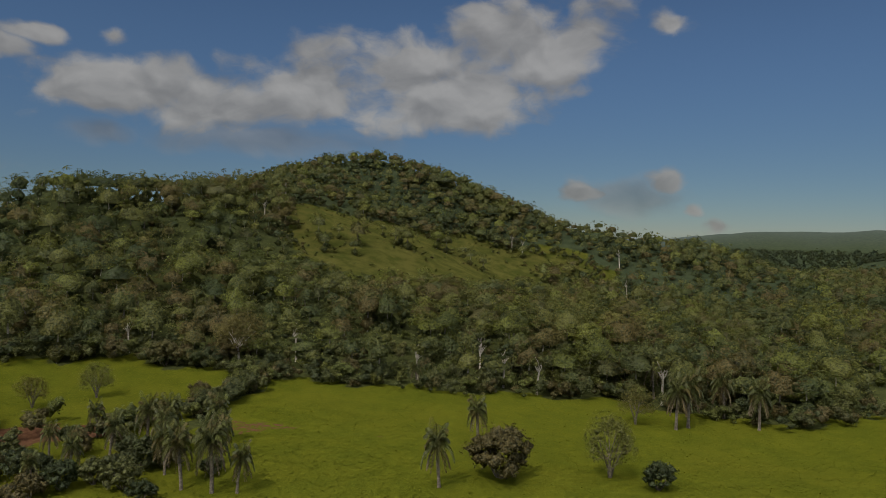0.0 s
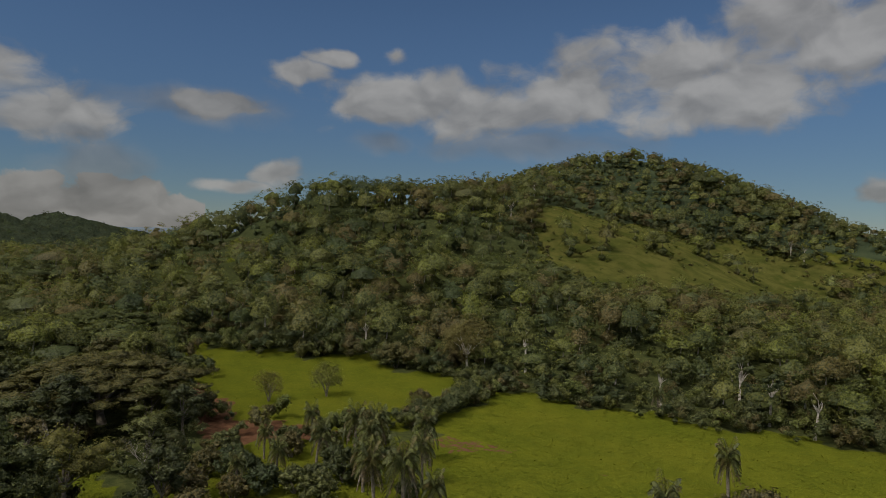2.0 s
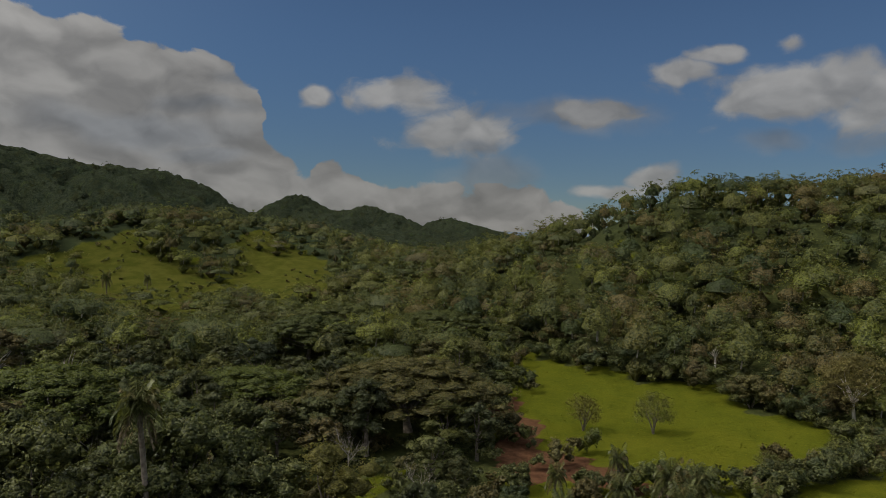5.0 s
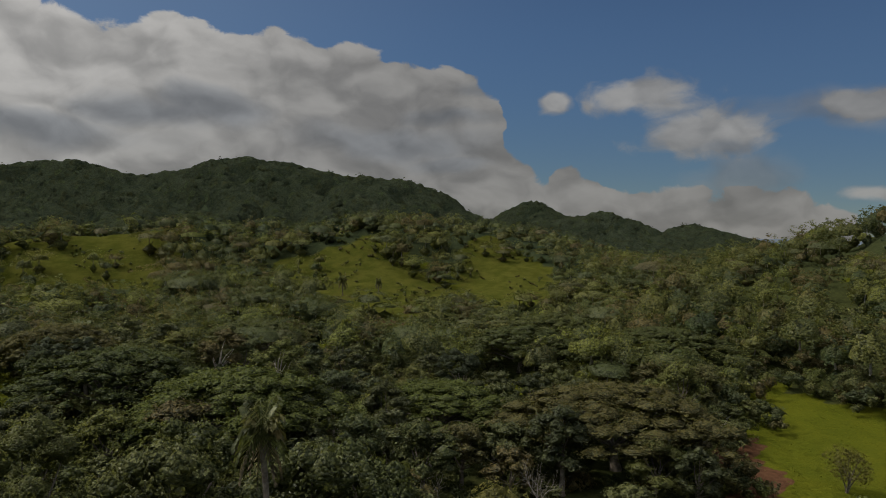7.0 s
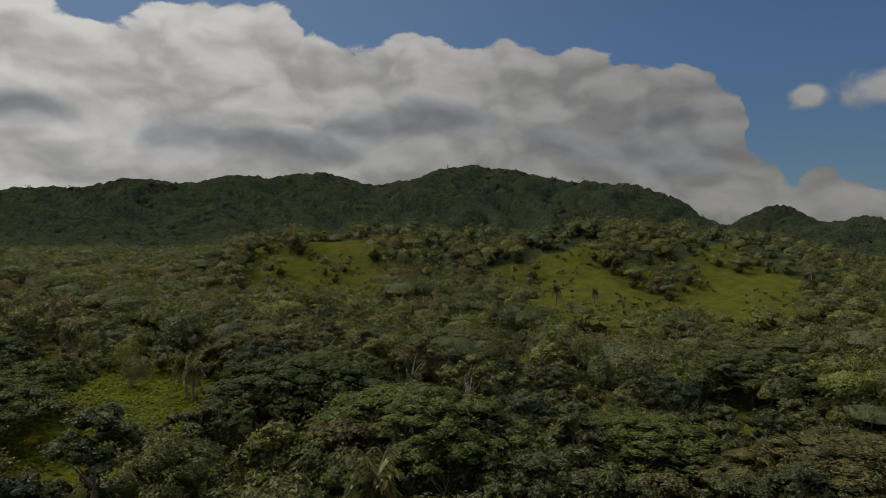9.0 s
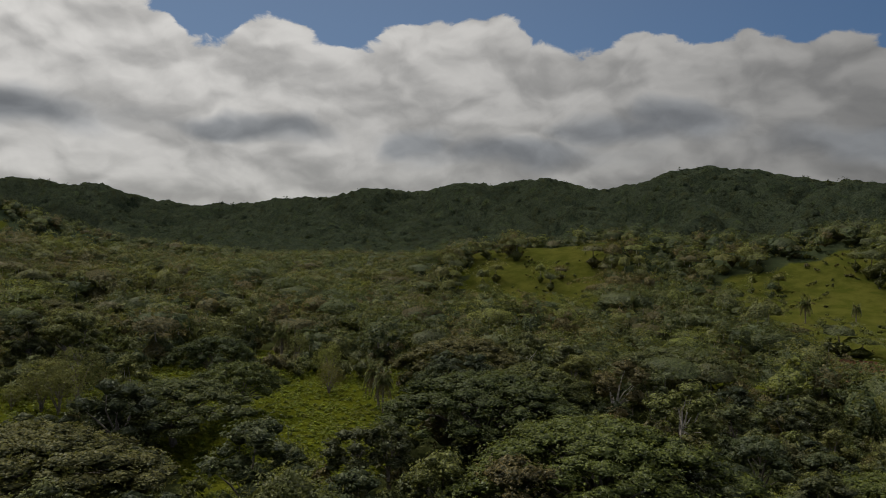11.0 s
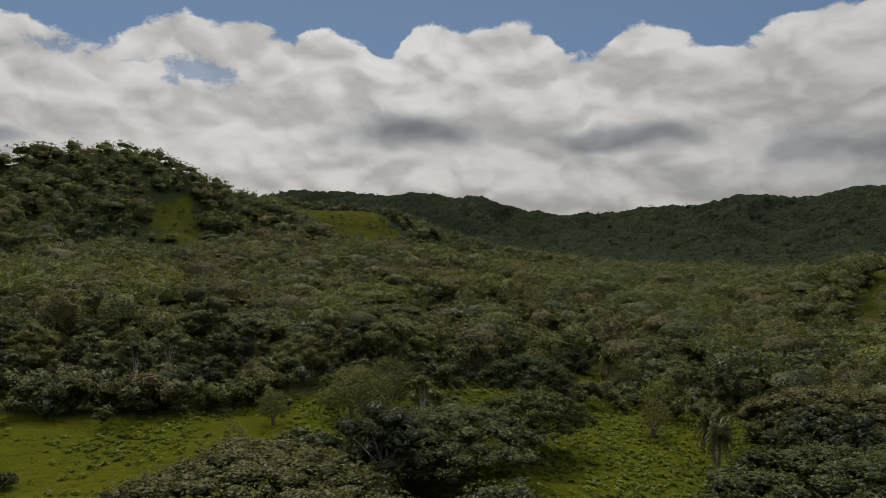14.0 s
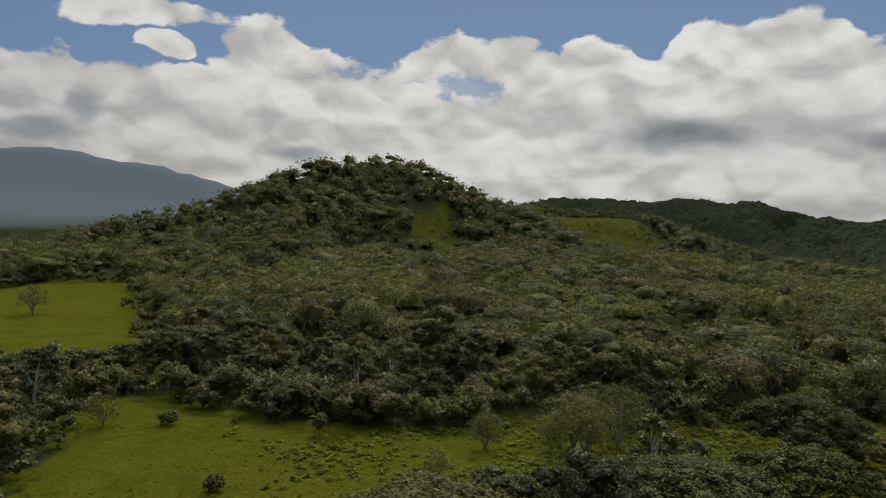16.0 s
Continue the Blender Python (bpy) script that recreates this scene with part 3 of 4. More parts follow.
def build_ground():
    turns = 380
    radii = np.concatenate([[0.0], np.linspace(6, 300, 120), 300 * (4700 / 300) ** np.linspace(0.01, 1, 80)])
    a = np.linspace(0, 2 * np.pi, turns, endpoint=False)
    r, t = np.meshgrid(radii[1:], a, indexing="ij")
    x, y = HUB[0] + r * np.sin(t), HUB[1] + r * np.cos(t)
    x, y = np.concatenate([[HUB[0]], x.ravel()]), np.concatenate([[HUB[1]], y.ravel()])
    z = height(x, y)
    away = np.hypot(x - HUB[0], y - HUB[1])
    z -= 6.0 * np.clip((away - 640) / 40, 0, 1) * np.clip((1480 - away) / 40, 0, 1)
    n = len(radii) - 1
    i = 1 + np.arange(turns)
    faces = [(0, int(i[(k + 1) % turns]), int(i[k])) for k in range(turns)]
    k, j = np.meshgrid(np.arange(n - 1), np.arange(turns), indexing="ij")
    k, j = k.ravel(), j.ravel()
    j2 = (j + 1) % turns
    quads = np.stack([1 + k * turns + j, 1 + k * turns + j2, 1 + (k + 1) * turns + j2, 1 + (k + 1) * turns + j], 1)
    me = bpy.data.meshes.new("ground")
    loops = np.concatenate([np.array(faces).ravel(), quads.ravel()])
    totals = np.concatenate([np.full(turns, 3), np.full(len(quads), 4)])
    me.vertices.add(len(x))
    me.vertices.foreach_set("co", np.stack([x, y, z], 1).ravel())
    me.loops.add(len(loops))
    me.loops.foreach_set("vertex_index", loops.astype(np.int32))
    me.polygons.add(len(totals))
    me.polygons.foreach_set("loop_start", np.concatenate([[0], np.cumsum(totals)[:-1]]).astype(np.int32))
    me.polygons.foreach_set("loop_total", totals.astype(np.int32))
    me.polygons.foreach_set("use_smooth", np.ones(len(totals), bool))
    me.update(calc_edges=True)
    me.validate()
    cover = np.zeros((len(x), 4), np.float32)
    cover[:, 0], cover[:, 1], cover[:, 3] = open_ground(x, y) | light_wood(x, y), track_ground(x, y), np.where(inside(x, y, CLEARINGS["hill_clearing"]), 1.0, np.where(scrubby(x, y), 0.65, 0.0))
    # Third channel: distance, which drives the far floor's tone and painted haze.
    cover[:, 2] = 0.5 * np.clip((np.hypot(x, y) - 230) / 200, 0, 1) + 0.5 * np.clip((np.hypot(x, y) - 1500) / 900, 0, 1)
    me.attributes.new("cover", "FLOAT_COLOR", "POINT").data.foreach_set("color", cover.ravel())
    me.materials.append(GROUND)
    me.flip_normals() if me.polygons[turns + 5].normal.z < 0 else None
    return tagged(new("ground", me), "rolling green pasture and forest floor with bare red earth", "ground", kind="structure")


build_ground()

# ---- trees ----
class Shape:
    """Quads gathered for one mesh."""

    def __init__(self):
        self.v, self.q, self.m, self.count = [], [], [], 0

    def add(self, verts, quads, slot=0):
        verts, quads = np.asarray(verts, float).reshape(-1, 3), np.asarray(quads, int).reshape(-1, 4)
        self.v.append(verts), self.q.append(quads + self.count), self.m.append(np.full(len(quads), slot))
        self.count += len(verts)

    def arrays(self):
        return np.vstack(self.v), np.vstack(self.q), np.concatenate(self.m)


def mesh_of(name, verts, quads, slots, materials, tint=None, smooth=False):
    me = bpy.data.meshes.new(name)
    me.vertices.add(len(verts))
    me.vertices.foreach_set("co", np.ascontiguousarray(verts, np.float32).ravel())
    me.loops.add(4 * len(quads))
    me.loops.foreach_set("vertex_index", quads.astype(np.int32).ravel())
    me.polygons.add(len(quads))
    me.polygons.foreach_set("loop_start", np.arange(0, 4 * len(quads), 4, dtype=np.int32))
    me.polygons.foreach_set("loop_total", np.full(len(quads), 4, np.int32))
    me.polygons.foreach_set("material_index", slots.astype(np.int32))
    if smooth:
        me.polygons.foreach_set("use_smooth", np.ones(len(quads), bool))
    me.update(calc_edges=True)
    if tint is not None:
        me.attributes.new("tint", "FLOAT", "POINT").data.foreach_set("value", tint.astype(np.float32))
    for m in materials:
        me.materials.append(m)
    return me


def part(name, shape, material, parent, label="", smooth=False):
    v, q, s = shape.arrays()
    materials = material if isinstance(material, list) else [material]
    ob = new(name, mesh_of(name, v, q, np.minimum(s, len(materials) - 1), materials, smooth=smooth))
    ob.parent = parent
    return tagged(ob, label)


def tube(shape, points, radii, sides=6, slot=0):
    """A tapered limb along points."""
    p, n = np.array(points, float), len(points)
    ring = np.linspace(0, 2 * np.pi, sides, endpoint=False)
    rows = []
    for i in range(n):
        way = p[min(i + 1, n - 1)] - p[max(i - 1, 0)]
        way /= np.linalg.norm(way) + 1e-9
        side = np.cross(way, (0.31, 0.95, 0.05))
        side /= np.linalg.norm(side)
        other = np.cross(way, side)
        rows.append(p[i] + radii[i] * (np.cos(ring)[:, None] * side + np.sin(ring)[:, None] * other))
    quads = [(i * sides + j, i * sides + (j + 1) % sides, (i + 1) * sides + (j + 1) % sides, (i + 1) * sides + j) for i in range(n - 1) for j in range(sides)]
    shape.add(np.vstack(rows), quads, slot)


def unit(a):
    return a / (np.linalg.norm(a, axis=-1, keepdims=True) + 1e-9)


def sprays(shape, centres, normals, length, width, rng, slot=0, droop=0.35):
    """Leaf sprays: bent diamonds that face about along the normals."""
    n = len(centres)
    normal = unit(normals + rng.normal(0, 0.36, (n, 3)) + np.array((0, 0, 0.35)))
    along = unit(np.cross(normal, rng.normal(0, 1, (n, 3))))
    across = np.cross(normal, along)
    size = rng.uniform(0.65, 1.35, (n, 1))
    l, w = length * size / 2, width * size / 2
    tip = centres + along * l - normal * l * droop
    base = centres - along * l
    verts = np.stack([base + across * w * 0.35, centres + across * w + along * l * 0.3 + normal * l * 0.08, tip - across * w * 0.3, centres - across * w - along * l * 0.2 + normal * l * 0.08], 1)
    shape.add(verts.reshape(-1, 3), np.arange(4 * n).reshape(-1, 4), slot)


def clump_leaves(shape, clumps, per, length, width, rng, slot=0, inner=0.12, flat_=np.array((1.0, 1.0, 1.0)), core=0.85, squat=0.75):
    """Leaves over each clump (x, y, z, r): most on its upper shell, some within."""
    for x, y, z, r in clumps:
        k = max(3, int(per * r * r))
        d = unit(rng.normal(0, 1, (k, 3)) + np.array((0, 0, 0.35)))
        far = np.where(rng.rand(k) < inner, rng.uniform(0.3, 0.8, k), rng.uniform(0.85, 1.12, k))[:, None]
        lump(shape, x, y, z, r * core, rng, 5, 2, squat, 1)
        sprays(shape, np.array((x, y, z)) + d * far * r * np.array((1, 1, squat * 1.07)), d * flat_, length, width, rng, slot)


def lump(shape, x, y, z, r, rng, sides=6, rings=3, flat=0.8, slot=0, uneven=(0.72, 1.12), foot=-0.92):
    """The dense inside of a clump: an uneven closed mass."""
    lat = np.linspace(foot, 0.96, rings + 1) * np.pi / 2
    lon = np.linspace(0, 2 * np.pi, sides, endpoint=False) + rng.uniform(0, 1)
    rad = r * rng.uniform(*uneven, (rings + 1, sides))
    ca, sa = np.cos(lat)[:, None], np.sin(lat)[:, None]
    v = np.stack([x + rad * ca * np.cos(lon), y + rad * ca * np.sin(lon), z + flat * rad * sa], 2).reshape(-1, 3)
    q = [(i * sides + j, i * sides + (j + 1) % sides, (i + 1) * sides + (j + 1) % sides, (i + 1) * sides + j) for i in range(rings) for j in range(sides)]
    shape.add(v, q, slot)


def crown_clumps(kind, rng, count):
    """Clump places for a crown of unit size: (x, y, z, r), z from the crown's base to its top."""
    out = []
    if kind == "spread":
        for i in range(count):
            d = math.sqrt((i + 0.5) / count)
            a = i * 2.39996 + rng.normal(0, 0.25)
            lobe = 1 + 0.14 * math.sin(3 * a + 1) + 0.1 * math.sin(5 * a)
            z = 0.52 * (1 - d ** 2.3) + rng.normal(0, 0.03)
            out.append((d * lobe * math.cos(a), d * lobe * math.sin(a), z, rng.uniform(0.12, 0.22)))
    else:
        for i in range(count):
            u = rng.uniform(-0.55, 1.0)
            a = i * 2.39996 + rng.normal(0, 0.4)
            d = math.sqrt(max(0.0, 1 - u * u)) * rng.uniform(0.55, 1.0)
            lobe = 1 + 0.2 * math.sin(2 * a + 0.7) + 0.12 * math.sin(3 * a)
            out.append((0.82 * d * lobe * math.cos(a), 0.82 * d * lobe * math.sin(a), 0.8 * u * (1 + 0.1 * math.sin(a)), rng.uniform(0.22, 0.42)))
    return out


def limbs(shape, fork, ends, radius, rng, sides=5, own=None):
    """Limbs from the fork to the ends: in one shape, or each in a shape of its own."""
    for e in ends:
        if own is not None:
            shape = Shape()
            own.append(shape)
        e = np.array(e, float)
        f = np.array(fork, float)
        mid = f + (e - f) * 0.5 + np.array((0, 0, 0.12 * np.linalg.norm(e - f))) + rng.normal(0, 0.25, 3)
        tube(shape, [f, f + (mid - f) * 0.5 + rng.normal(0, 0.1, 3), mid, e], [radius, radius * 0.75, radius * 0.5, radius * 0.15], sides)


def broad_tree(name, seed, tall, wide, material, label, category="tree", clumps=34, leaf=0.5, bark=None, density=15.0, base=0.42, group="", spread=False, core=0.85, stems=1):
    """A tree with trunk, limbs and a crown of leaf sprays, standing at the origin."""
    rng = np.random.RandomState(seed)
    root = tagged(new(name), label, category, group)
    wood, crown, boughs = Shape(), Shape(), [] if spread or stems > 1 else None
    if spread:
        low, rise = tall * 0.5, wide
        places = [(wide * x, wide * y, low + (tall - low) * 0.85 * z / 0.52, wide * r) for x, y, z, r in crown_clumps("spread", rng, clumps)]
        fork = (rng.normal(0, 0.3), rng.normal(0, 0.3), tall * 0.26)
    else:
        half = tall * (1 - base) / 2
        places = [(wide * x, wide * y, tall * base + half + half * z, min(wide, half) * r) for x, y, z, r in crown_clumps("round", rng, clumps)]
        fork = (rng.normal(0, 0.25), rng.normal(0, 0.25), tall * max(0.3, base * 0.9))
    girth = 0.022 * tall + (0.02 * wide if spread else 0.0)
    tube(wood, [(0, 0, -0.6), (0, 0, 0.3), (fork[0] * 0.5, fork[1] * 0.5, fork[2] * 0.5), fork], [girth * 1.7, girth * 1.25, girth, girth * 0.85], 8)
    for k in range(1, stems):
        a = 6.28 * k / stems
        boughs.append(Shape())
        tube(boughs[-1], [(0, 0, -0.3), (0.08 * wide * math.cos(a), 0.08 * wide * math.sin(a), tall * 0.15), (0.3 * wide * math.cos(a), 0.3 * wide * math.sin(a), tall * 0.42), (0.5 * wide * math.cos(a), 0.5 * wide * math.sin(a), tall * 0.66)],
             [girth * 0.9, girth * 0.7, girth * 0.45, girth * 0.15], 6)
    order = rng.permutation(len(places))[: (18 if spread else 9)]
    limbs(wood, fork, [(places[i][0], places[i][1], places[i][2] - places[i][3] * 0.3) for i in order], girth * 0.55, rng, own=boughs)
    clump_leaves(crown, places, density, leaf, leaf * 0.75, rng, flat_=np.array((0.6, 0.6, 1.6)) if spread else np.array((1.0, 1.0, 1.0)), core=core, squat=0.45 if spread else 0.75)
    part("trunk", wood, bark or BARK, root, "pale grey trunk and limbs" if bark is BARK_PALE else "", smooth=True)
    for bough in boughs or ():
        part("limb", bough, BARK, root, smooth=True)
    part("crown", crown, material, root, smooth=True)
    return root


def frond(shape, start, heading, length, lift, droop, rng, leaflets=11, width=0.5, spread=1.0):
    """One feather frond: a bent rib with drooping leaflets on either side."""
    out = np.array((math.cos(heading), math.sin(heading), 0.0))
    side = np.array((-out[1], out[0], 0.0))
    pts = []
    for u in np.linspace(0, 1, leaflets + 1):
        pts.append(np.array(start) + out * length * spread * u * (1 - 0.25 * droop * u) + np.array((0, 0, length * (lift * u - droop * u * u))))
    pts = np.array(pts)
    tube(shape, pts[::3] if leaflets % 3 == 0 else pts[::2], np.linspace(0.05, 0.012, len(pts[::3] if leaflets % 3 == 0 else pts[::2])), 3)
    for i in range(1, leaflets + 1):
        u = i / leaflets
        w = width * math.sin(math.pi * min(1.0, 0.18 + 0.82 * u)) ** 0.6 + 0.08
        for s in (-1, 1):
            way = side * s * 0.85 + out * 0.45 + np.array((0, 0, -0.55 - 0.5 * rng.rand()))
            tip = pts[i] + way * w * rng.uniform(0.8, 1.2)
            a = pts[i - 1] + (pts[i] - pts[i - 1]) * 0.25
            mid = (a + tip) / 2 + np.array((0, 0, 0.1 * w))
            shape.add([a, mid + out * 0.12, tip, mid - out * 0.09], [(0, 1, 2, 3)])


def palm(name, seed, tall, label, fronds=28, reach=2.65, group=""):
    rng = np.random.RandomState(seed)
    root = tagged(new(name), label, "palm tree", group)
    wood = Shape()
    bend = rng.normal(0, 0.035, 2) * tall
    heights = np.linspace(0, 1, 7)
    trunk = [(bend[0] * h * h, bend[1] * h * h, -0.4 + (tall * 0.66 + 0.4) * h) for h in heights]
    tube(wood, trunk, [0.26, 0.2, 0.19, 0.19, 0.2, 0.2, 0.17], 8)
    part("trunk", wood, BARK, root, smooth=True)
    top = np.array(trunk[-1])
    for i in range(fronds):
        u, leaf = (i + 0.5) / fronds, Shape()
        frond(leaf, top + (0, 0, 0.15 * u), i * 2.39996 + rng.normal(0, 0.15), reach * rng.uniform(0.8, 1.1), 1.9 * u + 0.1 + 0.15 * rng.rand(), 1.1 + 0.25 * rng.rand() - 0.2 * u, rng, width=0.62, spread=1.0 - 0.38 * u)
        part("frond", leaf, FOLIAGE_PALM, root)
    for i in range(9):
        leaf = Shape()
        frond(leaf, top - (0, 0, 0.2), i * 0.7 + rng.normal(0, 0.2), reach * 0.7, -0.5, 1.1, rng, leaflets=8, width=0.3)
        part("dead_frond", leaf, FROND_DRY, root, "dry brown hanging frond")
    return root


def bush(name, seed, tall, wide, material, label, group=""):
    rng = np.random.RandomState(seed)
    root = tagged(new(name), label, "shrub", group)
    wood, crown = Shape(), Shape()
    places = [(wide * x, wide * y, tall * 0.5 + tall * 0.5 * z, 0.5 * (wide + tall / 2) * r) for x, y, z, r in crown_clumps("round", rng, 50)]
    limbs(wood, (0, 0, -0.3), [(p[0], p[1], p[2]) for p in places[:6]], 0.12, rng, 5)
    clump_leaves(crown, places, 46.0, 0.34, 0.26, rng)
    part("stem", wood, BARK, root, smooth=True)
    part("crown", crown, material, root, smooth=True)
    return root


def stand(x, y):
    return float(height(np.array([x]), np.array([y]))[0])


def placed(kinds, x, y, rng, scale=1.0, tilt=0.0, squash=1.0):
    ob = kinds[rng.randint(len(kinds))]
    m = Matrix.LocRotScale((x, y, stand(x, y) - 0.05), Euler((rng.normal(0, tilt), rng.normal(0, tilt), rng.uniform(0, 6.28))), (scale, scale, scale * squash))
    return copy_thing(ob, m)


def drop_pattern(obs):
    """Take the models out again once their copies stand."""
    for ob in obs:
        for o in (*ob.children_recursive, ob):
            bpy.data.objects.remove(o)


taken = []  # (x, y, radius) of the ground that single trees stand on
rng = np.random.RandomState(11)

# Spreading rain trees of the valley: plan place and crown radius.
RAIN_TREES = [(-93, 48, 12, 11), (-84, 95, 14, 11), (-109, 33, 11.5, 10.5), (-72, 2, 11, 8.5), (-95, 0, 9, 7.5), (-144, 110, 11.5, 10), (-100, 76, 11, 9),
              (-126, -17, 6.5, 8), (-139, 22, 10, 10), (-176, 57, 12, 9.5), (-126, 36, 8, 9), (-110, -2, 6, 7.5), (-157, 125, 12, 9.5), (-139, -65, 9, 10),
              (-121, -115, 12, 10), (-56, -66, 5, 8), (-129, 136, 12, 9.5)]
rain_models = [broad_tree("rain_tree", 100 + i, 11.0, 10.0, FOLIAGE_SPREAD, "spreading rain tree with a wide flat feathery green crown", clumps=150, leaf=0.5, density=17.0, group="rain trees of the valley", spread=True) for i in range(3)]
for x, y, r, h in RAIN_TREES:
    s = r / 10.0
    placed(rain_models, x, y, rng, s, 0.02, h / 11.0 / s)
    taken.append((x, y, r * 0.8))

# Palms: plan place and height.
PALMS = [(0, 85, 8.6), (6, 108, 8.1), (47, 131, 12), (57, 139, 11), (60, 130, 10.5), (48, 156, 12), (-5, 146, 6.3), (-50, 101, 6), (-31, 83, 8.7), (-27, 82, 10), (-24, 82, 6.6),
         (-39, 99, 8.3), (-41, 97, 8.3), (-32, 100, 8), (-48, 81, 5.5), (44, 129, 11), (-127, 12, 8), (-149, -18, 8.4), (-102, -6, 6), (-88, -6, 6.5), (-124, 14, 7.4),
         (-271, 96, 8.9), (-309, 145, 5.5), (-293, 146, 6), (-271, 110, 6.4),
         (-35, 88, 7.5), (-44, 92, 7), (-29, 92, 7.5), (-37, 94, 8), (-52, 92, 5.5), (-46, 86, 6)]
palm_models = [palm("palm", 200 + i, 8.0, "coyol palm with drooping feathery fronds and grey trunk", group="palms on the pasture") for i in range(4)]
for x, y, h in PALMS:
    placed(palm_models, x, y, rng, h / 8.0, 0.03)
    taken.append((x, y, 1.5))

tall_palm = palm("palm", 209, 26.0, "tall coyol palm rising above the valley trees", reach=2.5)
placed([tall_palm], -50.5, 48.4, rng)
taken.append((-50.5, 48.4, 2.0))

# Round shrubs standing in the grass: plan place, height.
SHRUBS = [(8, 90, 6.5), (28, 88, 3.6), (-39, 90, 4.6), (-60, 151, 5.5), (-44, 127, 3.2), (-60, -23, 1.6), (-56, -43, 1.8), (-114, -24, 2.2), (-42, 84, 3.2), (-34, 79, 2.6), (-52, 98, 3), (-29, 88, 2.4), (-55, 84, 3.4), (-47, 79, 3), (-58, 92, 3.5), (-54, 88, 3), (-50, 84, 4), (-45, 82, 3.5), (-41, 87, 3), (-38, 83, 3.6), (-36, 91, 3), (-44, 96, 3), (-49, 94, 3.4),
          (-57, 80, 4), (-52, 77, 4), (-62, 86, 4), (-40, 102, 3), (-36, 97, 2.6)]
shrub_models = [bush("shrub", 300 + i, 4.0, 2.7, FOLIAGE, "dense olive green rounded shrub in the grass", "shrubs in the grass") for i in range(3)]
for x, y, h in SHRUBS:
    placed(shrub_models, x, y, rng, h / 4.0, 0.03)
    taken.append((x, y, h * 0.6))

# One shrub in blossom at the wood's edge.
blossom_model = bush("flowering_shrub", 350, 3.0, 2.4, BLOSSOM, "shrub with pale pinkish blossom at the meadow's edge")
placed([blossom_model], -61.5, -57.5, rng, 0.9, 0.03)
taken.append((-61.5, -57.5, 2.0))

# Light, open young trees: plan place, height.
YOUNG = [(23, 93, 8.5), (37, 131, 7), (-62.5, 126, 6.2), (-69.6, 118, 5.6), (-42.4, 122, 3.6), (-49, -44, 3.9), (-90, -28, 4.4), (-100, -25, 7), (-107, -26, 7.5), (-81, -20, 3.6), (-23, -162, 7.7), (-100, -22, 6.7), (-99, -29, 3.2), (-136, -24, 7.4),
         (-130, 2, 5), (-142, -4, 6), (-148, -14, 6)]
young_models = [broad_tree("young_tree", 400 + i, 7.0, 3.8, FOLIAGE_LIGHT, "young open tree with thin light green leaves", clumps=62, leaf=0.42, density=27.0, base=0.1, core=0.25, stems=5, group="young trees in the grass") for i in range(3)]
for x, y, h in YOUNG:
    placed(young_models, x, y, rng, h / 7.0, 0.04)
    taken.append((x, y, 2.5))

# Trees with pale trunks and one dry crown at the forest edge.
dry_models = [broad_tree("dry_tree", 450, 11.0, 6.5, FOLIAGE_DRY, "half bare tree with a dry straw-brown crown", clumps=80, leaf=0.55, bark=BARK_PALE, density=14.0, base=0.06, core=0.3)]
placed(dry_models, -45, 155, rng, 1.1)
taken.append((-46, 157, 4.5))

# Slender trees with bare pale stems and a small high crown: plan place, height.
SLENDER = [(21, 151, 9.5), (9, 160, 11), (-33, 158, 10), (-72, 160, 9), (14, 155, 10), (48, 150, 11), (-5, 152, 9), (91, 342, 12), (96, 335, 11), (101, 397, 12), (-78, 345, 11),
           (-77, 301, 11), (40, 403, 12), (46, 402, 10)]
slender_models = [broad_tree("slender_tree", 460 + i, 10.0, 2.3, (FOLIAGE, FOLIAGE_LIGHT)[i], "slender tree with a bare pale stem and small high crown", clumps=15, leaf=0.7, bark=BARK_PALE,
                             density=16.0, base=0.58, group="slender trees at the wood's edge") for i in range(2)]
for x, y, h in SLENDER:
    placed(slender_models, x, y, rng, h / 10.0, 0.04)
    taken.append((x, y, 1.5))


def bare_tree(seed, tall):
    """A leafless tree: a trunk that forks three times into thin pale branches."""
    r = np.random.RandomState(seed)
    root = tagged(new("bare_tree"), "bare pale grey tree with thin leafless branches", "tree", "bare trees in the woods")
    trunk, crown = Shape(), Shape()
    tube(trunk, [(0, 0, -0.4), (0.1, 0.05, tall * 0.2), (0.15, -0.1, tall * 0.42)], [0.02 * tall, 0.016 * tall, 0.012 * tall], 7)

    def fork(start, way, length, radius, level):
        mid = start + way * length * 0.5 + r.normal(0, 0.05 * length, 3)
        end = start + way * length + np.array((0, 0, 0.08 * length))
        tube(crown, [start, mid, end], [radius, radius * 0.75, radius * 0.5], 4)
        if level:
            for k in range(3):
                turned = unit(way + r.normal(0, 0.5, 3) + np.array((0, 0, 0.12)))
                fork(end if k < 2 else mid, turned, length * r.uniform(0.6, 0.85), radius * 0.5, level - 1)

    for k in range(5):
        a = k * 1.26 + r.normal(0, 0.2)
        fork(np.array((0.15, -0.1, tall * (0.26 + 0.04 * k))), unit(np.array((math.cos(a), math.sin(a), 0.95))), tall * 0.26, 0.009 * tall, 3)
    part("trunk", trunk, BARK_GREY, root, smooth=True)
    part("bare_crown", crown, BARK_GREY, root)
    return root


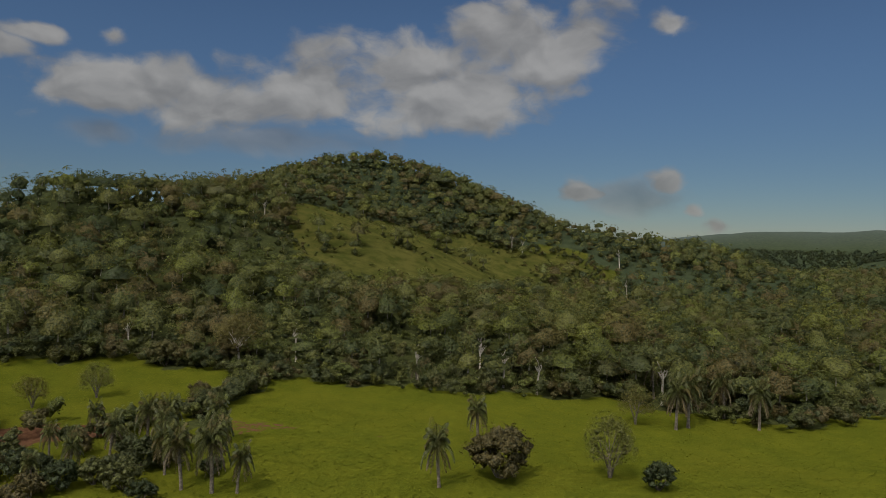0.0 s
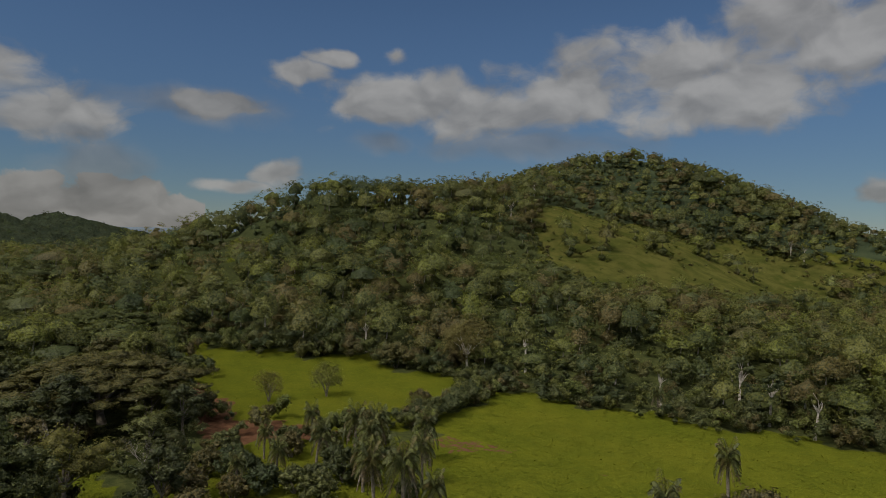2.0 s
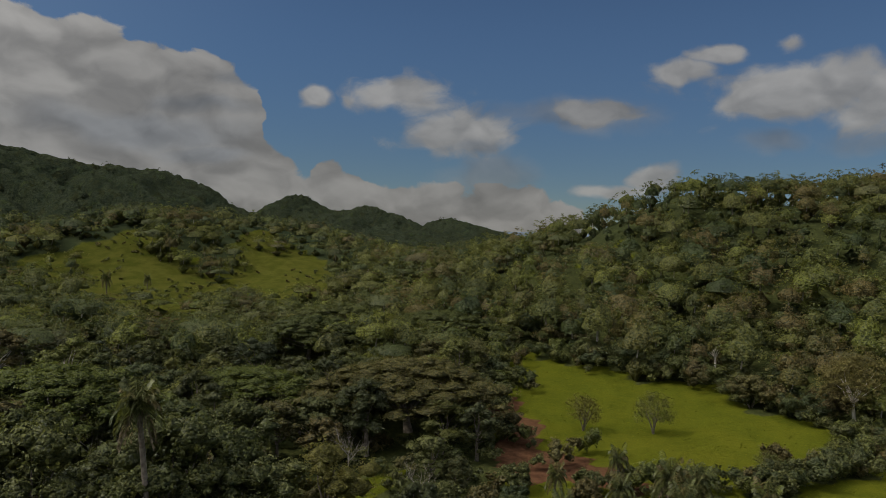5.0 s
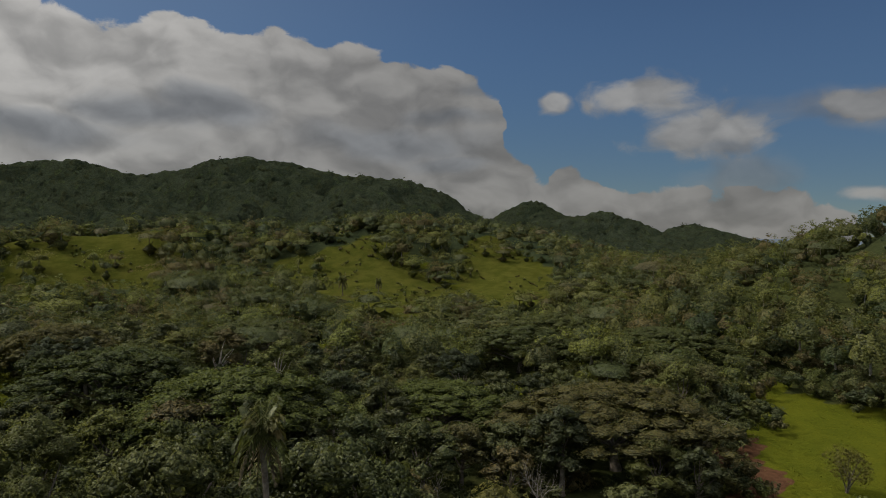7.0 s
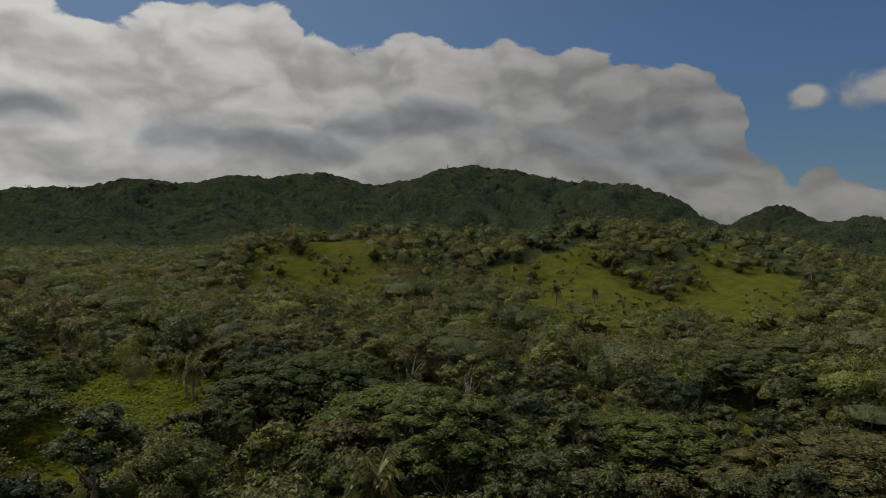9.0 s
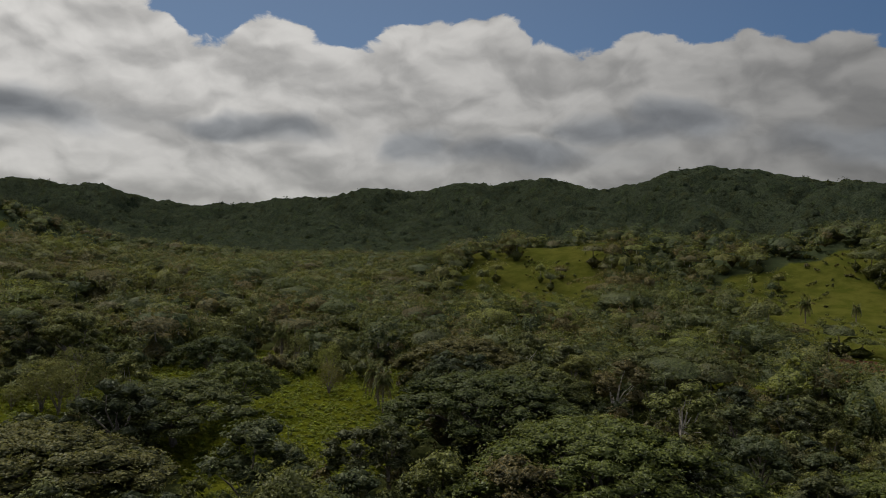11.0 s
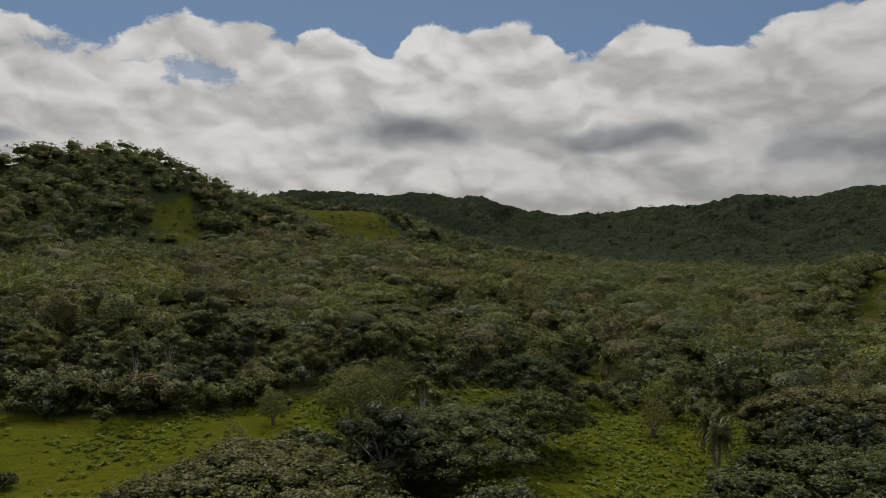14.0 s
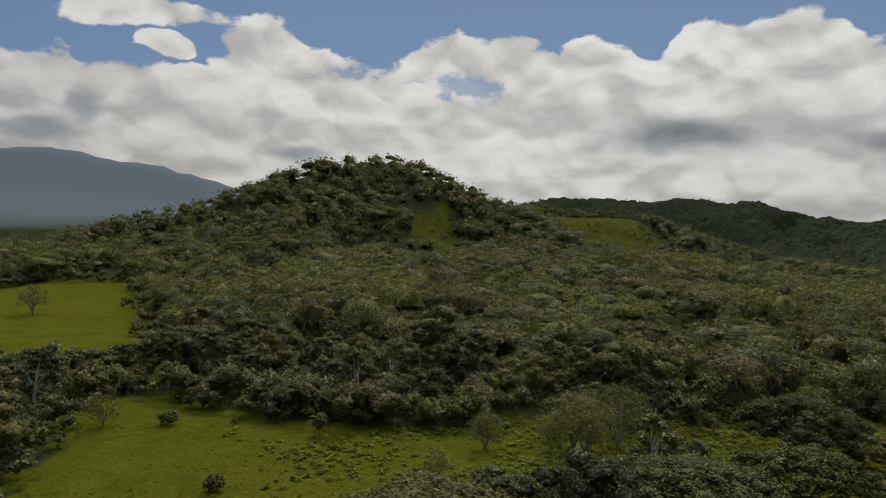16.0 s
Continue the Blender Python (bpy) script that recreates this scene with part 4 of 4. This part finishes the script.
BARE = [(-73, 78, 6), (-61, 80, 5), (-73, 66, 5.5), (-84, 59, 6.5), (-110, -3, 6), (-86, 52, 6.5), (-150, 115, 7.5)]
bare_models = [bare_tree(470 + i, 8.0) for i in range(2)]
for x, y, h in BARE:
    placed(bare_models, x, y, rng, h / 8.0, 0.04)
    taken.append((x, y, 1.5))
drop_pattern(slender_models + bare_models)

# The trees of the near woods, one by one.
broad_models = [broad_tree("broadleaf_tree", 500 + i, 11.0 + i % 3, 3.9 + 0.5 * (i % 2), (FOLIAGE, FOLIAGE_DARK, FOLIAGE, FOLIAGE_LIGHT, FOLIAGE_DARK, FOLIAGE)[i],
                           ("leafy green broadleaf tree in the woods", "dark glossy broadleaf tree in the woods", "leafy green broadleaf tree in the woods", "light green broadleaf tree in the woods",
                            "dark glossy broadleaf tree in the woods", "leafy green broadleaf tree in the woods")[i],
                           clumps=26, leaf=0.62, density=17.0, base=(0.12, 0.2, 0.3)[i % 3], bark=(BARK, BARK, BARK_PALE, BARK, BARK, BARK)[i], group="broadleaf trees of the near woods") for i in range(6)]


# Tall trees below the flight: plan place, model, size.
for x, y, k, size in ((-62.5, 33.0, 3, 1.35), (-57.5, 42.0, 5, 1.2), (-58.0, 55.0, 1, 1.25), (-66.0, 43.0, 4, 1.2), (-52.5, 56.5, 0, 1.1), (-46.5, 43.5, 4, 1.15), (-54.0, 51.5, 5, 1.25)):
    placed([broad_models[k]], x, y, rng, size, 0.03, 0.95)
    taken.append((x, y, 4.0))


def candidates(inner, outer, step, seed):
    """Jittered places in a ring about the hub."""
    r = np.random.RandomState(seed)
    g = np.arange(-outer, outer, step)
    x, y = np.meshgrid(g, g)
    x, y = (x + r.uniform(-0.42, 0.42, x.shape) * step).ravel(), (y + r.uniform(-0.42, 0.42, y.shape) * step).ravel()
    d = np.hypot(x, y)
    keep = (d >= inner) & (d < outer)
    return x[keep] + HUB[0], y[keep] + HUB[1]


def in_view(x, y, margin=4.0):
    """Within the fan of country that the flight overlooks."""
    a = np.degrees(np.arctan2(x - HUB[0], y - HUB[1]))
    a = np.where(a > 75, a - 360, a)
    return (a < 40 + margin) & (a > -200 - margin)


def clear_of(x, y, room=0.0):
    ok = ~open_ground(x, y)
    for dx, dy in ((room, 0), (-room, 0), (0, room), (0, -room)):
        ok &= ~open_ground(x + dx, y + dy)
    for a, b, r in taken:
        ok &= (x - a) ** 2 + (y - b) ** 2 > r * r
    return ok


NEAR = 122.0
LOW_WOOD = [(10, -40), (10, -120), (-52, -120), (-58, -58), (-44, -55)]
x, y = candidates(8, NEAR, 8.2, 21)
ok = clear_of(x, y, 1.5) & in_view(x, y)
for a, b in list(zip(x[ok], y[ok]))[:320]:
    if light_wood(np.array([a]), np.array([b]))[0]:
        continue
    low = 0.6 if inside(np.array([a]), np.array([b]), LOW_WOOD)[0] else 1.0
    placed(broad_models, a, b, rng, low * rng.uniform(0.62, 1.15), 0.04, rng.uniform(0.6, 0.85))
drop_pattern([blossom_model, tall_palm] + rain_models + palm_models + shrub_models + young_models + dry_models + broad_models)


# ---- the woods beyond, as masses of trees ----
# Groups of trees that stand on the open slopes.
GROVES = [[(-325, 120), (-345, 150), (-330, 165), (-290, 158), (-275, 140), (-290, 130)], [(-322, 84), (-330, 96), (-300, 98), (-298, 86)],
          [(-318, 170), (-342, 196), (-318, 204), (-300, 182)], [(-345, 20), (-362, 34), (-330, 44), (-312, 34)]]


def regrowth(x, y):
    """Where trees stand on the open slopes."""
    hit = (np.sin(x * 0.085 + 1.2 * np.sin(y * 0.06)) * np.sin(y * 0.11 + 0.9) + 0.45 * np.sin(x * 12.9 + y * 7.7) > 0.6) & inside(x, y, CLEARINGS["hill_clearing"])
    hit |= (np.sin(x * 17.3 + y * 9.1) > 0.72) & inside(x, y, CLEARINGS["slope_grass"])
    for polygon in GROVES:
        hit |= inside(x, y, polygon)
    return hit


def woods_model(seed, clumps, per, leaf, wide, spread=False, trunk=True, core=0.9, low=0.5, rough=(4, 2), flat=0.85, skirt=0.0):
    """A light tree of unit height for the woods: clumps of leaf sprays about a dense middle."""
    r = np.random.RandomState(seed)
    s = Shape()
    if spread:
        places = [(wide * a, wide * b, low + (1.5 - 1.5 * low) * c, wide * d * 2.2) for a, b, c, d in crown_clumps("spread", r, clumps)]
    else:
        places = [(wide * a, wide * b, low + (0.82 - low) * c, 0.4 * d * 2.1) for a, b, c, d in crown_clumps("round", r, clumps)]
    flat = 0.5 if spread else flat
    if skirt:
        places.append((0.0, 0.0, skirt, wide * (0.45 if spread else 0.72)))
    for a, b, c, d in places:
        lump(s, a, b, c, d * core, r, *rough, flat, 1)
        n = unit(r.normal(0, 1, (per, 3)) + np.array((0, 0, 0.45)))
        sprays(s, np.array((a, b, c)) + n * d * max(1.0, core) * r.uniform(0.75, 1.1, (per, 1)) * np.array((1, 1, flat)), n * np.array((0.7, 0.7, 1.2)), leaf, leaf * 0.8, r)
    if trunk:
        tube(s, [(0, 0, -0.1), (0.01, 0, 0.35), (0.03, 0.02, 0.6)], [0.02, 0.016, 0.008], 4, 2)
    return s.arrays()


def leafy_model(seed, wide, low, top, tufts, per, leaf, core=0.7, rough=(6, 3), trunk=False, skirt=0.5, feathery=0, tiers=False):
    """A light tree of unit height: ragged tufts of leaf sprays about a dark dense middle, in flat tiers for the spreading kinds."""
    r = np.random.RandomState(seed)
    s = Shape()
    rise = top - low
    lump(s, 0, 0, low, wide * core, r, *rough, rise * (0.8 if tiers else 0.95) / wide, 1 + feathery, (0.7, 1.1), -0.22)
    lobe = r.uniform(0, 6.28, 3)
    for k in range(tufts):
        u = 1 - (k + 0.5) / tufts * (0.92 if tiers else 1.25)
        a = k * 2.39996 + r.normal(0, 0.35)
        d = math.sqrt(max(0.0, 1 - u * u)) * (1 + 0.2 * math.sin(2 * a + lobe[0]) + 0.14 * math.sin(3 * a + lobe[1])) * r.uniform(0.76, 1.04)
        size = wide * r.uniform(0.22, 0.38)
        at = np.array((wide * d * math.cos(a), wide * d * math.sin(a), low + rise * (u * 0.92 + 0.12 * math.sin(a + lobe[2]))))
        out = np.array((0.5 * d * math.cos(a), 0.5 * d * math.sin(a), 0.7))
        n = unit(r.normal(0, 0.75, (per, 3)) + out)
        sprays(s, at + n * size * r.uniform(0.4, 0.95, (per, 1)) * np.array((1, 1, 0.42 if tiers else 0.85)), n * np.array((0.7, 0.7, 1.6 if tiers else 1.1)), leaf, leaf * 0.8, r, feathery)
    if skirt:
        lump(s, 0, 0, low * 0.3, wide * skirt * 0.9, r, 6, 2, low * 0.36 / (wide * skirt), 1)
        n = unit(r.normal(0, 1, (per, 3)) + np.array((0, 0, 0.4)))
        sprays(s, np.array((0, 0, low * 0.4)) + n * wide * np.array((0.7, 0.7, 0.35)), n, leaf, leaf * 0.8, r)
    if trunk:
        tube(s, [(0, 0, -0.1), (0.01, 0, 0.35), (0.03, 0.02, 0.6)], [0.02, 0.016, 0.008], 4, 2)
    return s.arrays()


# Young growth that stays low, below the open slopes.
LOW_GROWTH = [[(-246, 80), (-240, 192), (-186, 186), (-176, 84)], [(-66, 228), (-66, 268), (70, 345), (40, 250)], [(-200, -260), (-150, -258), (-140, -222), (-190, -222)],
              [(-382, -352), (-300, -400), (-280, -350), (-350, -318)], [(-276, -30), (-276, 34), (-236, 30), (-236, -26)]]


def woods(name, x, y, models, tall, leaf_material_, label, seed, sizes=(0.45, 1.15), spreading=False):
    r = np.random.RandomState(seed)
    z = height(x, y)
    pick = r.randint(len(models), size=len(x))
    stature = 0.5 + 0.3 * np.sin(x * 0.047 + 0.8 * np.sin(y * 0.031)) + 0.2 * np.sin(y * 0.071 + x * 0.023)
    if spreading:
        half = len(models) // 2
        valley = np.clip((40 - x - y) / 160, 0, 1)
        broad = r.rand(len(x)) < 0.1 + 0.34 * valley
        pick = np.where(broad, half + pick % half, pick % half)
    vs, qs, ms, ts, count = [], [], [], [], 0
    patch = 0.5 + 0.25 * np.sin(x * 0.021 + 1) + 0.25 * np.sin(y * 0.027 + x * 0.011)
    grown = np.ones(len(x))
    for polygon in LOW_GROWTH:
        grown[inside(x, y, polygon)] = 0.6
    for k, (v, q, m) in enumerate(models):
        i = np.flatnonzero(pick == k)
        if not len(i):
            continue
        turn, size = r.uniform(0, 6.28, len(i)), tall * r.uniform(*sizes, len(i)) * (0.72 + 0.5 * stature[i]) * grown[i]
        wide = size / grown[i] ** 0.5 * r.uniform(0.85, 1.25, len(i))
        c, s = np.cos(turn)[:, None], np.sin(turn)[:, None]
        px = (v[:, 0] * c - v[:, 1] * s) * wide[:, None] + x[i][:, None]
        py = (v[:, 0] * s + v[:, 1] * c) * wide[:, None] + y[i][:, None]
        pz = v[:, 2] * size[:, None] + z[i][:, None]
        vs.append(np.stack([px, py, pz], 2).reshape(-1, 3))
        qs.append((q[None] + (np.arange(len(i)) * len(v))[:, None, None]).reshape(-1, 4) + count)
        ms.append(np.tile(m, len(i)))
        ts.append(np.repeat(np.clip(0.3 * patch[i] + 0.85 * r.rand(len(i)) - 0.08, 0, 1), len(v)))
        count += len(i) * len(v)
    me = mesh_of(name, np.vstack(vs), np.vstack(qs), np.concatenate(ms), [*leaf_material_, BARK_PALE, *FEATHER], np.concatenate(ts), True)
    return tagged(new(name, me), label, "forest", kind="stuff")


def overlooked(x, y, lift, margin=0.02):
    """Trees that rise into sight of the flight, and are not wholly behind a hill."""
    z = height(x, y) + lift
    d = np.hypot(x - HUB[0], y - HUB[1])
    seen = np.ones(len(x), bool)
    for f in np.linspace(0.25, 0.97, 22):
        g = height(HUB[0] + (x - HUB[0]) * f, HUB[1] + (y - HUB[1]) * f)
        seen &= (z - 34) / d > (g - 34) / (d * f) - margin
    return seen


# Thickets along the edges of the open ground, and the hedge between the two fields.
def along(line, step, off, seed):
    r = np.random.RandomState(seed)
    out = []
    for (ax, ay), (bx, by) in zip(line[:-1], line[1:]):
        k = max(1, int(math.hypot(bx - ax, by - ay) / step))
        for u in (np.arange(k) + r.rand(k)) / k:
            out.append((ax + (bx - ax) * u + r.normal(0, off), ay + (by - ay) * u + r.normal(0, off)))
    return np.array(out)


EDGES = [CLEARINGS["pasture"][:10], CLEARINGS["left_field"][:7], CLEARINGS["left_field"][9:] + CLEARINGS["left_field"][:1], CLEARINGS["meadow"][1:12], CLEARINGS["meadow"][:2],
         CLEARINGS["upper_field"], CLEARINGS["hill_clearing"] + CLEARINGS["hill_clearing"][:1]]
rim = np.vstack([along(line, 1.25, 2.4, 51 + i) for i, line in enumerate(EDGES)] + [along([(-36, 146), (-38, 134), (-39, 122), (-43, 110), (-50, 100)], 0.6, 0.9, 71)])
THICKET = [woods_model(700 + i, 3, 14, 0.26, 0.5, trunk=False, low=0.42, rough=(5, 2)) for i in range(5)]
gx, gy = candidates(200, 640, 5.0, 52)
ok = scrubby(gx, gy) & (np.sin(gx * 0.09) * np.sin(gy * 0.11 + 1) + 0.6 * np.sin(gx * 31.7 + gy * 17.3) > 0.3)
woods("scrub", gx[ok], gy[ok], [woods_model(720 + i, 2, 12, 0.4, 0.4, trunk=False, low=0.4) for i in range(5)], 2.6, WOODS, "scattered bushes and scrub on the grassy slopes", 46)
woods("thicket", rim[:, 0], rim[:, 1], THICKET, 4.4, WOODS_NEAR, "low tangled green thicket along the field edges", 45)

ux, uy = candidates(40, NEAR, 4.6, 34)
ok = ~open_ground(ux, uy) & in_view(ux, uy) & ~light_wood(ux, uy)
for a, b, r in taken:
    ok &= (ux - a) ** 2 + (uy - b) ** 2 > (0.35 * r) ** 2
UNDER = [woods_model(740 + i, 4, 12, 0.3, 0.45, trunk=False, low=0.45) for i in range(6)]
woods("undergrowth", ux[ok], uy[ok], UNDER, 4.2, WOODS_NEAR, "tangled green bushes and saplings under the trees", 47)

ux, uy = candidates(NEAR, 190, 7.4, 35)
ex, ey = candidates(112, 142, 5.6, 37)
ux, uy = np.concatenate([ux, ex]), np.concatenate([uy, ey])
ok = ~open_ground(ux, uy) & in_view(ux, uy)
woods("undergrowth_beyond", ux[ok], uy[ok], UNDER, 5.5, WOODS_NEAR, "tangled green bushes and saplings below the tall trees", 48)

x, y = candidates(NEAR, 330, 8.2, 31)
ok = (clear_of(x, y) | (scrubby(x, y) & regrowth(x, y))) & in_view(x, y)
x, y = x[ok], y[ok]
ok = overlooked(x, y, 12, 0.05)
MID = [leafy_model(600 + i, (0.38, 0.46, 0.42)[i % 3], 0.58, 0.97, 13, 8, 0.112, trunk=True) for i in range(6)] + [leafy_model(620 + i, (0.64, 0.78, 0.56)[i % 3], 0.64, (0.98, 0.94, 1.0)[i % 3], 19, 8, 0.12, 0.68, (8, 2), trunk=True, feathery=3 * (i % 2), tiers=True) for i in range(6)]
woods("mid_woods", x[ok], y[ok], MID, 12.0, WOODS, "mixed green tropical woods on the lower slopes", 41, (0.5, 1.15), True)

x, y = candidates(330, 640, 9.6, 32)
# The steep slopes stand thicker with trees.
sx, sy = candidates(330, 640, 8.4, 36)
ok = np.hypot(height(sx + 4, sy) - height(sx - 4, sy), height(sx, sy + 4) - height(sx, sy - 4)) / 8 > 0.38
x, y = np.concatenate([x, sx[ok]]), np.concatenate([y, sy[ok]])
ok = (~open_ground(x, y) | (scrubby(x, y) & regrowth(x, y))) & in_view(x, y)
x, y = x[ok], y[ok]
ok = overlooked(x, y, 12, 0.018)
FAR = [leafy_model(640 + i, (0.5, 0.58)[i % 2], 0.54, 0.96, 8, 4, 0.2, 0.74, (5, 2)) for i in range(6)] + [leafy_model(660 + i, (0.58, 0.68)[i % 2], 0.56, 0.96, 9, 4, 0.19, 0.74, (6, 2), skirt=0.6, feathery=3 * (i % 2), tiers=True) for i in range(6)]
woods("hill_woods", x[ok], y[ok], FAR, 9.2, WOODS_HILL, "green woods covering the hillsides", 42, (0.62, 1.1), True)



def canopy_height(x, y, step, seed):
    """Closed woods from above: the domes of jittered crowns. Gives the height over the ground and each crown's own tint."""
    top, tint = np.zeros_like(x), np.zeros_like(x)
    i, j = np.floor(x / step), np.floor(y / step)
    for di in (-1, 0, 1):
        for dj in (-1, 0, 1):
            a, b = i + di, j + dj
            k = [np.abs(np.sin(a * 12.9898 + b * 78.233 + seed + n * 3.7) * 43758.5453) % 1 for n in range(4)]
            d = np.hypot(x - (a + 0.15 + 0.7 * k[0]) * step, y - (b + 0.15 + 0.7 * k[1]) * step) / (step * (0.55 + 0.35 * k[2]))
            dome = (2.0 + 4.0 * k[3]) * np.sqrt(np.clip(1 - d * d, 0, 1))
            tint = np.where(dome > top, k[2] * 0.7 + 0.3 * k[3], tint)
            top = np.maximum(top, dome)
    return top, tint


def mountain_canopy():
    turns, radii = np.radians(np.arange(-206, -34, 0.22)), np.arange(632, 1500, 3.6)
    t, r = np.meshgrid(turns, radii, indexing="ij")
    x, y = HUB[0] + r * np.sin(t), HUB[1] + r * np.cos(t)
    rows, cols = x.shape
    x, y = x.ravel(), y.ravel()
    rise, tint = canopy_height(x, y, 8.0, 5.0)
    z = height(x, y)
    seen = overlooked(x[::3], y[::3], 10, 0.006).repeat(3)[: len(x)].reshape(rows, cols)
    i, j = np.meshgrid(np.arange(rows - 1), np.arange(cols - 1), indexing="ij")
    keep = (seen[:-1, :-1] | seen[1:, 1:]).ravel()
    i, j = i.ravel()[keep], j.ravel()[keep]
    quads = np.stack([i * cols + j, (i + 1) * cols + j, (i + 1) * cols + j + 1, i * cols + j + 1], 1)
    used, quads = np.unique(quads, return_inverse=True)
    quads = quads.reshape(-1, 4)
    me = mesh_of("mountain_canopy", np.stack([x, y, z + rise + 0.3], 1)[used], quads, np.zeros(len(quads)), [WOODS_HAZED[1]], tint[used], True)
    return tagged(new("mountain_canopy", me), "closed green canopy over the distant mountains, shade and haze painted in", "forest", kind="stuff")


mountain_canopy()
x, y = candidates(640, 1500, 18.0, 33)
ok = in_view(x, y)
x, y = x[ok], y[ok]
ok = overlooked(x, y, 10, 0.006)
x, y = x[ok], y[ok]
DISTANT = [leafy_model(680 + i, (0.5, 0.6, 0.7, 0.55)[i % 4], 0.3, 0.9, 5, 3, 0.36, 0.7, (5, 2), skirt=0.0) for i in range(8)]
woods("mountain_woods", x, y, DISTANT, 7.5, WOODS_HAZED, "distant green trees standing over the mountain canopy, shade and haze painted in", 43, (0.5, 1.15))


# Grass tufts over the open ground near the flight.
def tufts(seed, count):
    r = np.random.RandomState(seed)
    x, y = r.uniform(-160, 110, count), r.uniform(-62, 160, count)
    ok = (open_ground(x, y) | light_wood(x, y)) & (track_ground(x, y) < 0.3) & (np.hypot(x - HUB[0], y - HUB[1]) > 45)
    x, y = x[ok], y[ok]
    n = 2 * len(x)
    c = np.repeat(np.stack([x, y, height(x, y) + 0.06], 1), 2, 0) + r.normal(0, 0.22, (n, 3)) * np.array((1, 1, 0.15))
    s = Shape()
    sprays(s, c, r.normal(0, 0.5, (n, 3)) + np.array((0.0, 0.0, 2.2)), 0.3, 0.18, r, droop=0.0)
    v, q, m = s.arrays()
    me = mesh_of("grass", v, q, m, [GRASS_BLADE], np.repeat(np.clip(0.5 + 0.3 * np.sin(c[:, 0] * 0.07) + r.normal(0, 0.2, n), 0, 1), 4))
    return tagged(new("grass", me), "tufted yellow-green pasture grass", "grass", kind="stuff")


tufts(81, 60000)


def weeds(seed, count):
    """Clumps of rank leafy weeds in the damp end of the meadow."""
    r = np.random.RandomState(seed)
    x, y = r.uniform(-160, -62, count), r.uniform(-48, 24, count)
    ok = (open_ground(x, y) | light_wood(x, y)) & (np.sin(x * 0.21 + 1) * np.sin(y * 0.27) + np.clip((-74 - x) / 40, -0.6, 1) > r.uniform(-0.4, 0.8, count))
    x, y = x[ok], y[ok]
    size = r.uniform(0.15, 0.5, len(x))
    c = np.repeat(np.stack([x, y, height(x, y) + 0.3 * size], 1), 7, 0)
    way = unit(r.normal(0, 1, c.shape) + np.array((0, 0, 0.7)))
    way[:, 2] = np.abs(way[:, 2])
    s = Shape()
    sprays(s, c + way * np.repeat(size, 7)[:, None] * np.array((0.9, 0.9, 0.7)), way + np.array((0, 0, 1.2)), 0.45, 0.34, r, droop=0.1)
    v, q, m = s.arrays()
    me = mesh_of("weeds", v, q, m, [WEED], np.repeat(r.rand(len(x)), 28))
    return tagged(new("weeds", me), "rank bright green leafy weeds in the meadow", "weeds", kind="stuff")


weeds(82, 9500)


# ---- the field fence ----
def fence():
    """A weathered paling at the edge of the meadow."""
    ends = np.array(((-50.0, -59.2), (-59.5, -56.4)))
    root = tagged(new("wooden_fence"), "weathered grey wooden post fence at the meadow's edge", "fence")
    root.location = (ends[0][0], ends[0][1], stand(*ends[0]))
    r = np.random.RandomState(91)
    tops = []
    for u in np.linspace(0, 1, 12):
        x, y = ends[0] + (ends[1] - ends[0]) * u
        z = stand(x, y) - root.location.z
        o = np.array((x - root.location.x, y - root.location.y, z))
        s = Shape()
        lean = r.normal(0, 0.05, 2)
        h = r.uniform(1.35, 1.7)
        tube(s, [o + (0, 0, -0.3), o + (lean[0] * 0.5, lean[1] * 0.5, h * 0.5), o + (lean[0], lean[1], h), o + (lean[0], lean[1], h + 0.02)], [0.085, 0.08, 0.07, 0.01], 7)
        part("post", s, BARK, root, smooth=True)
        tops.append(o)
    for level in (1.1,):
        s = Shape()
        tube(s, [o + (0, 0.07, level + r.normal(0, 0.03)) for o in tops], [0.045] * len(tops), 6)
        part("rail", s, BARK, root, smooth=True)


fence()
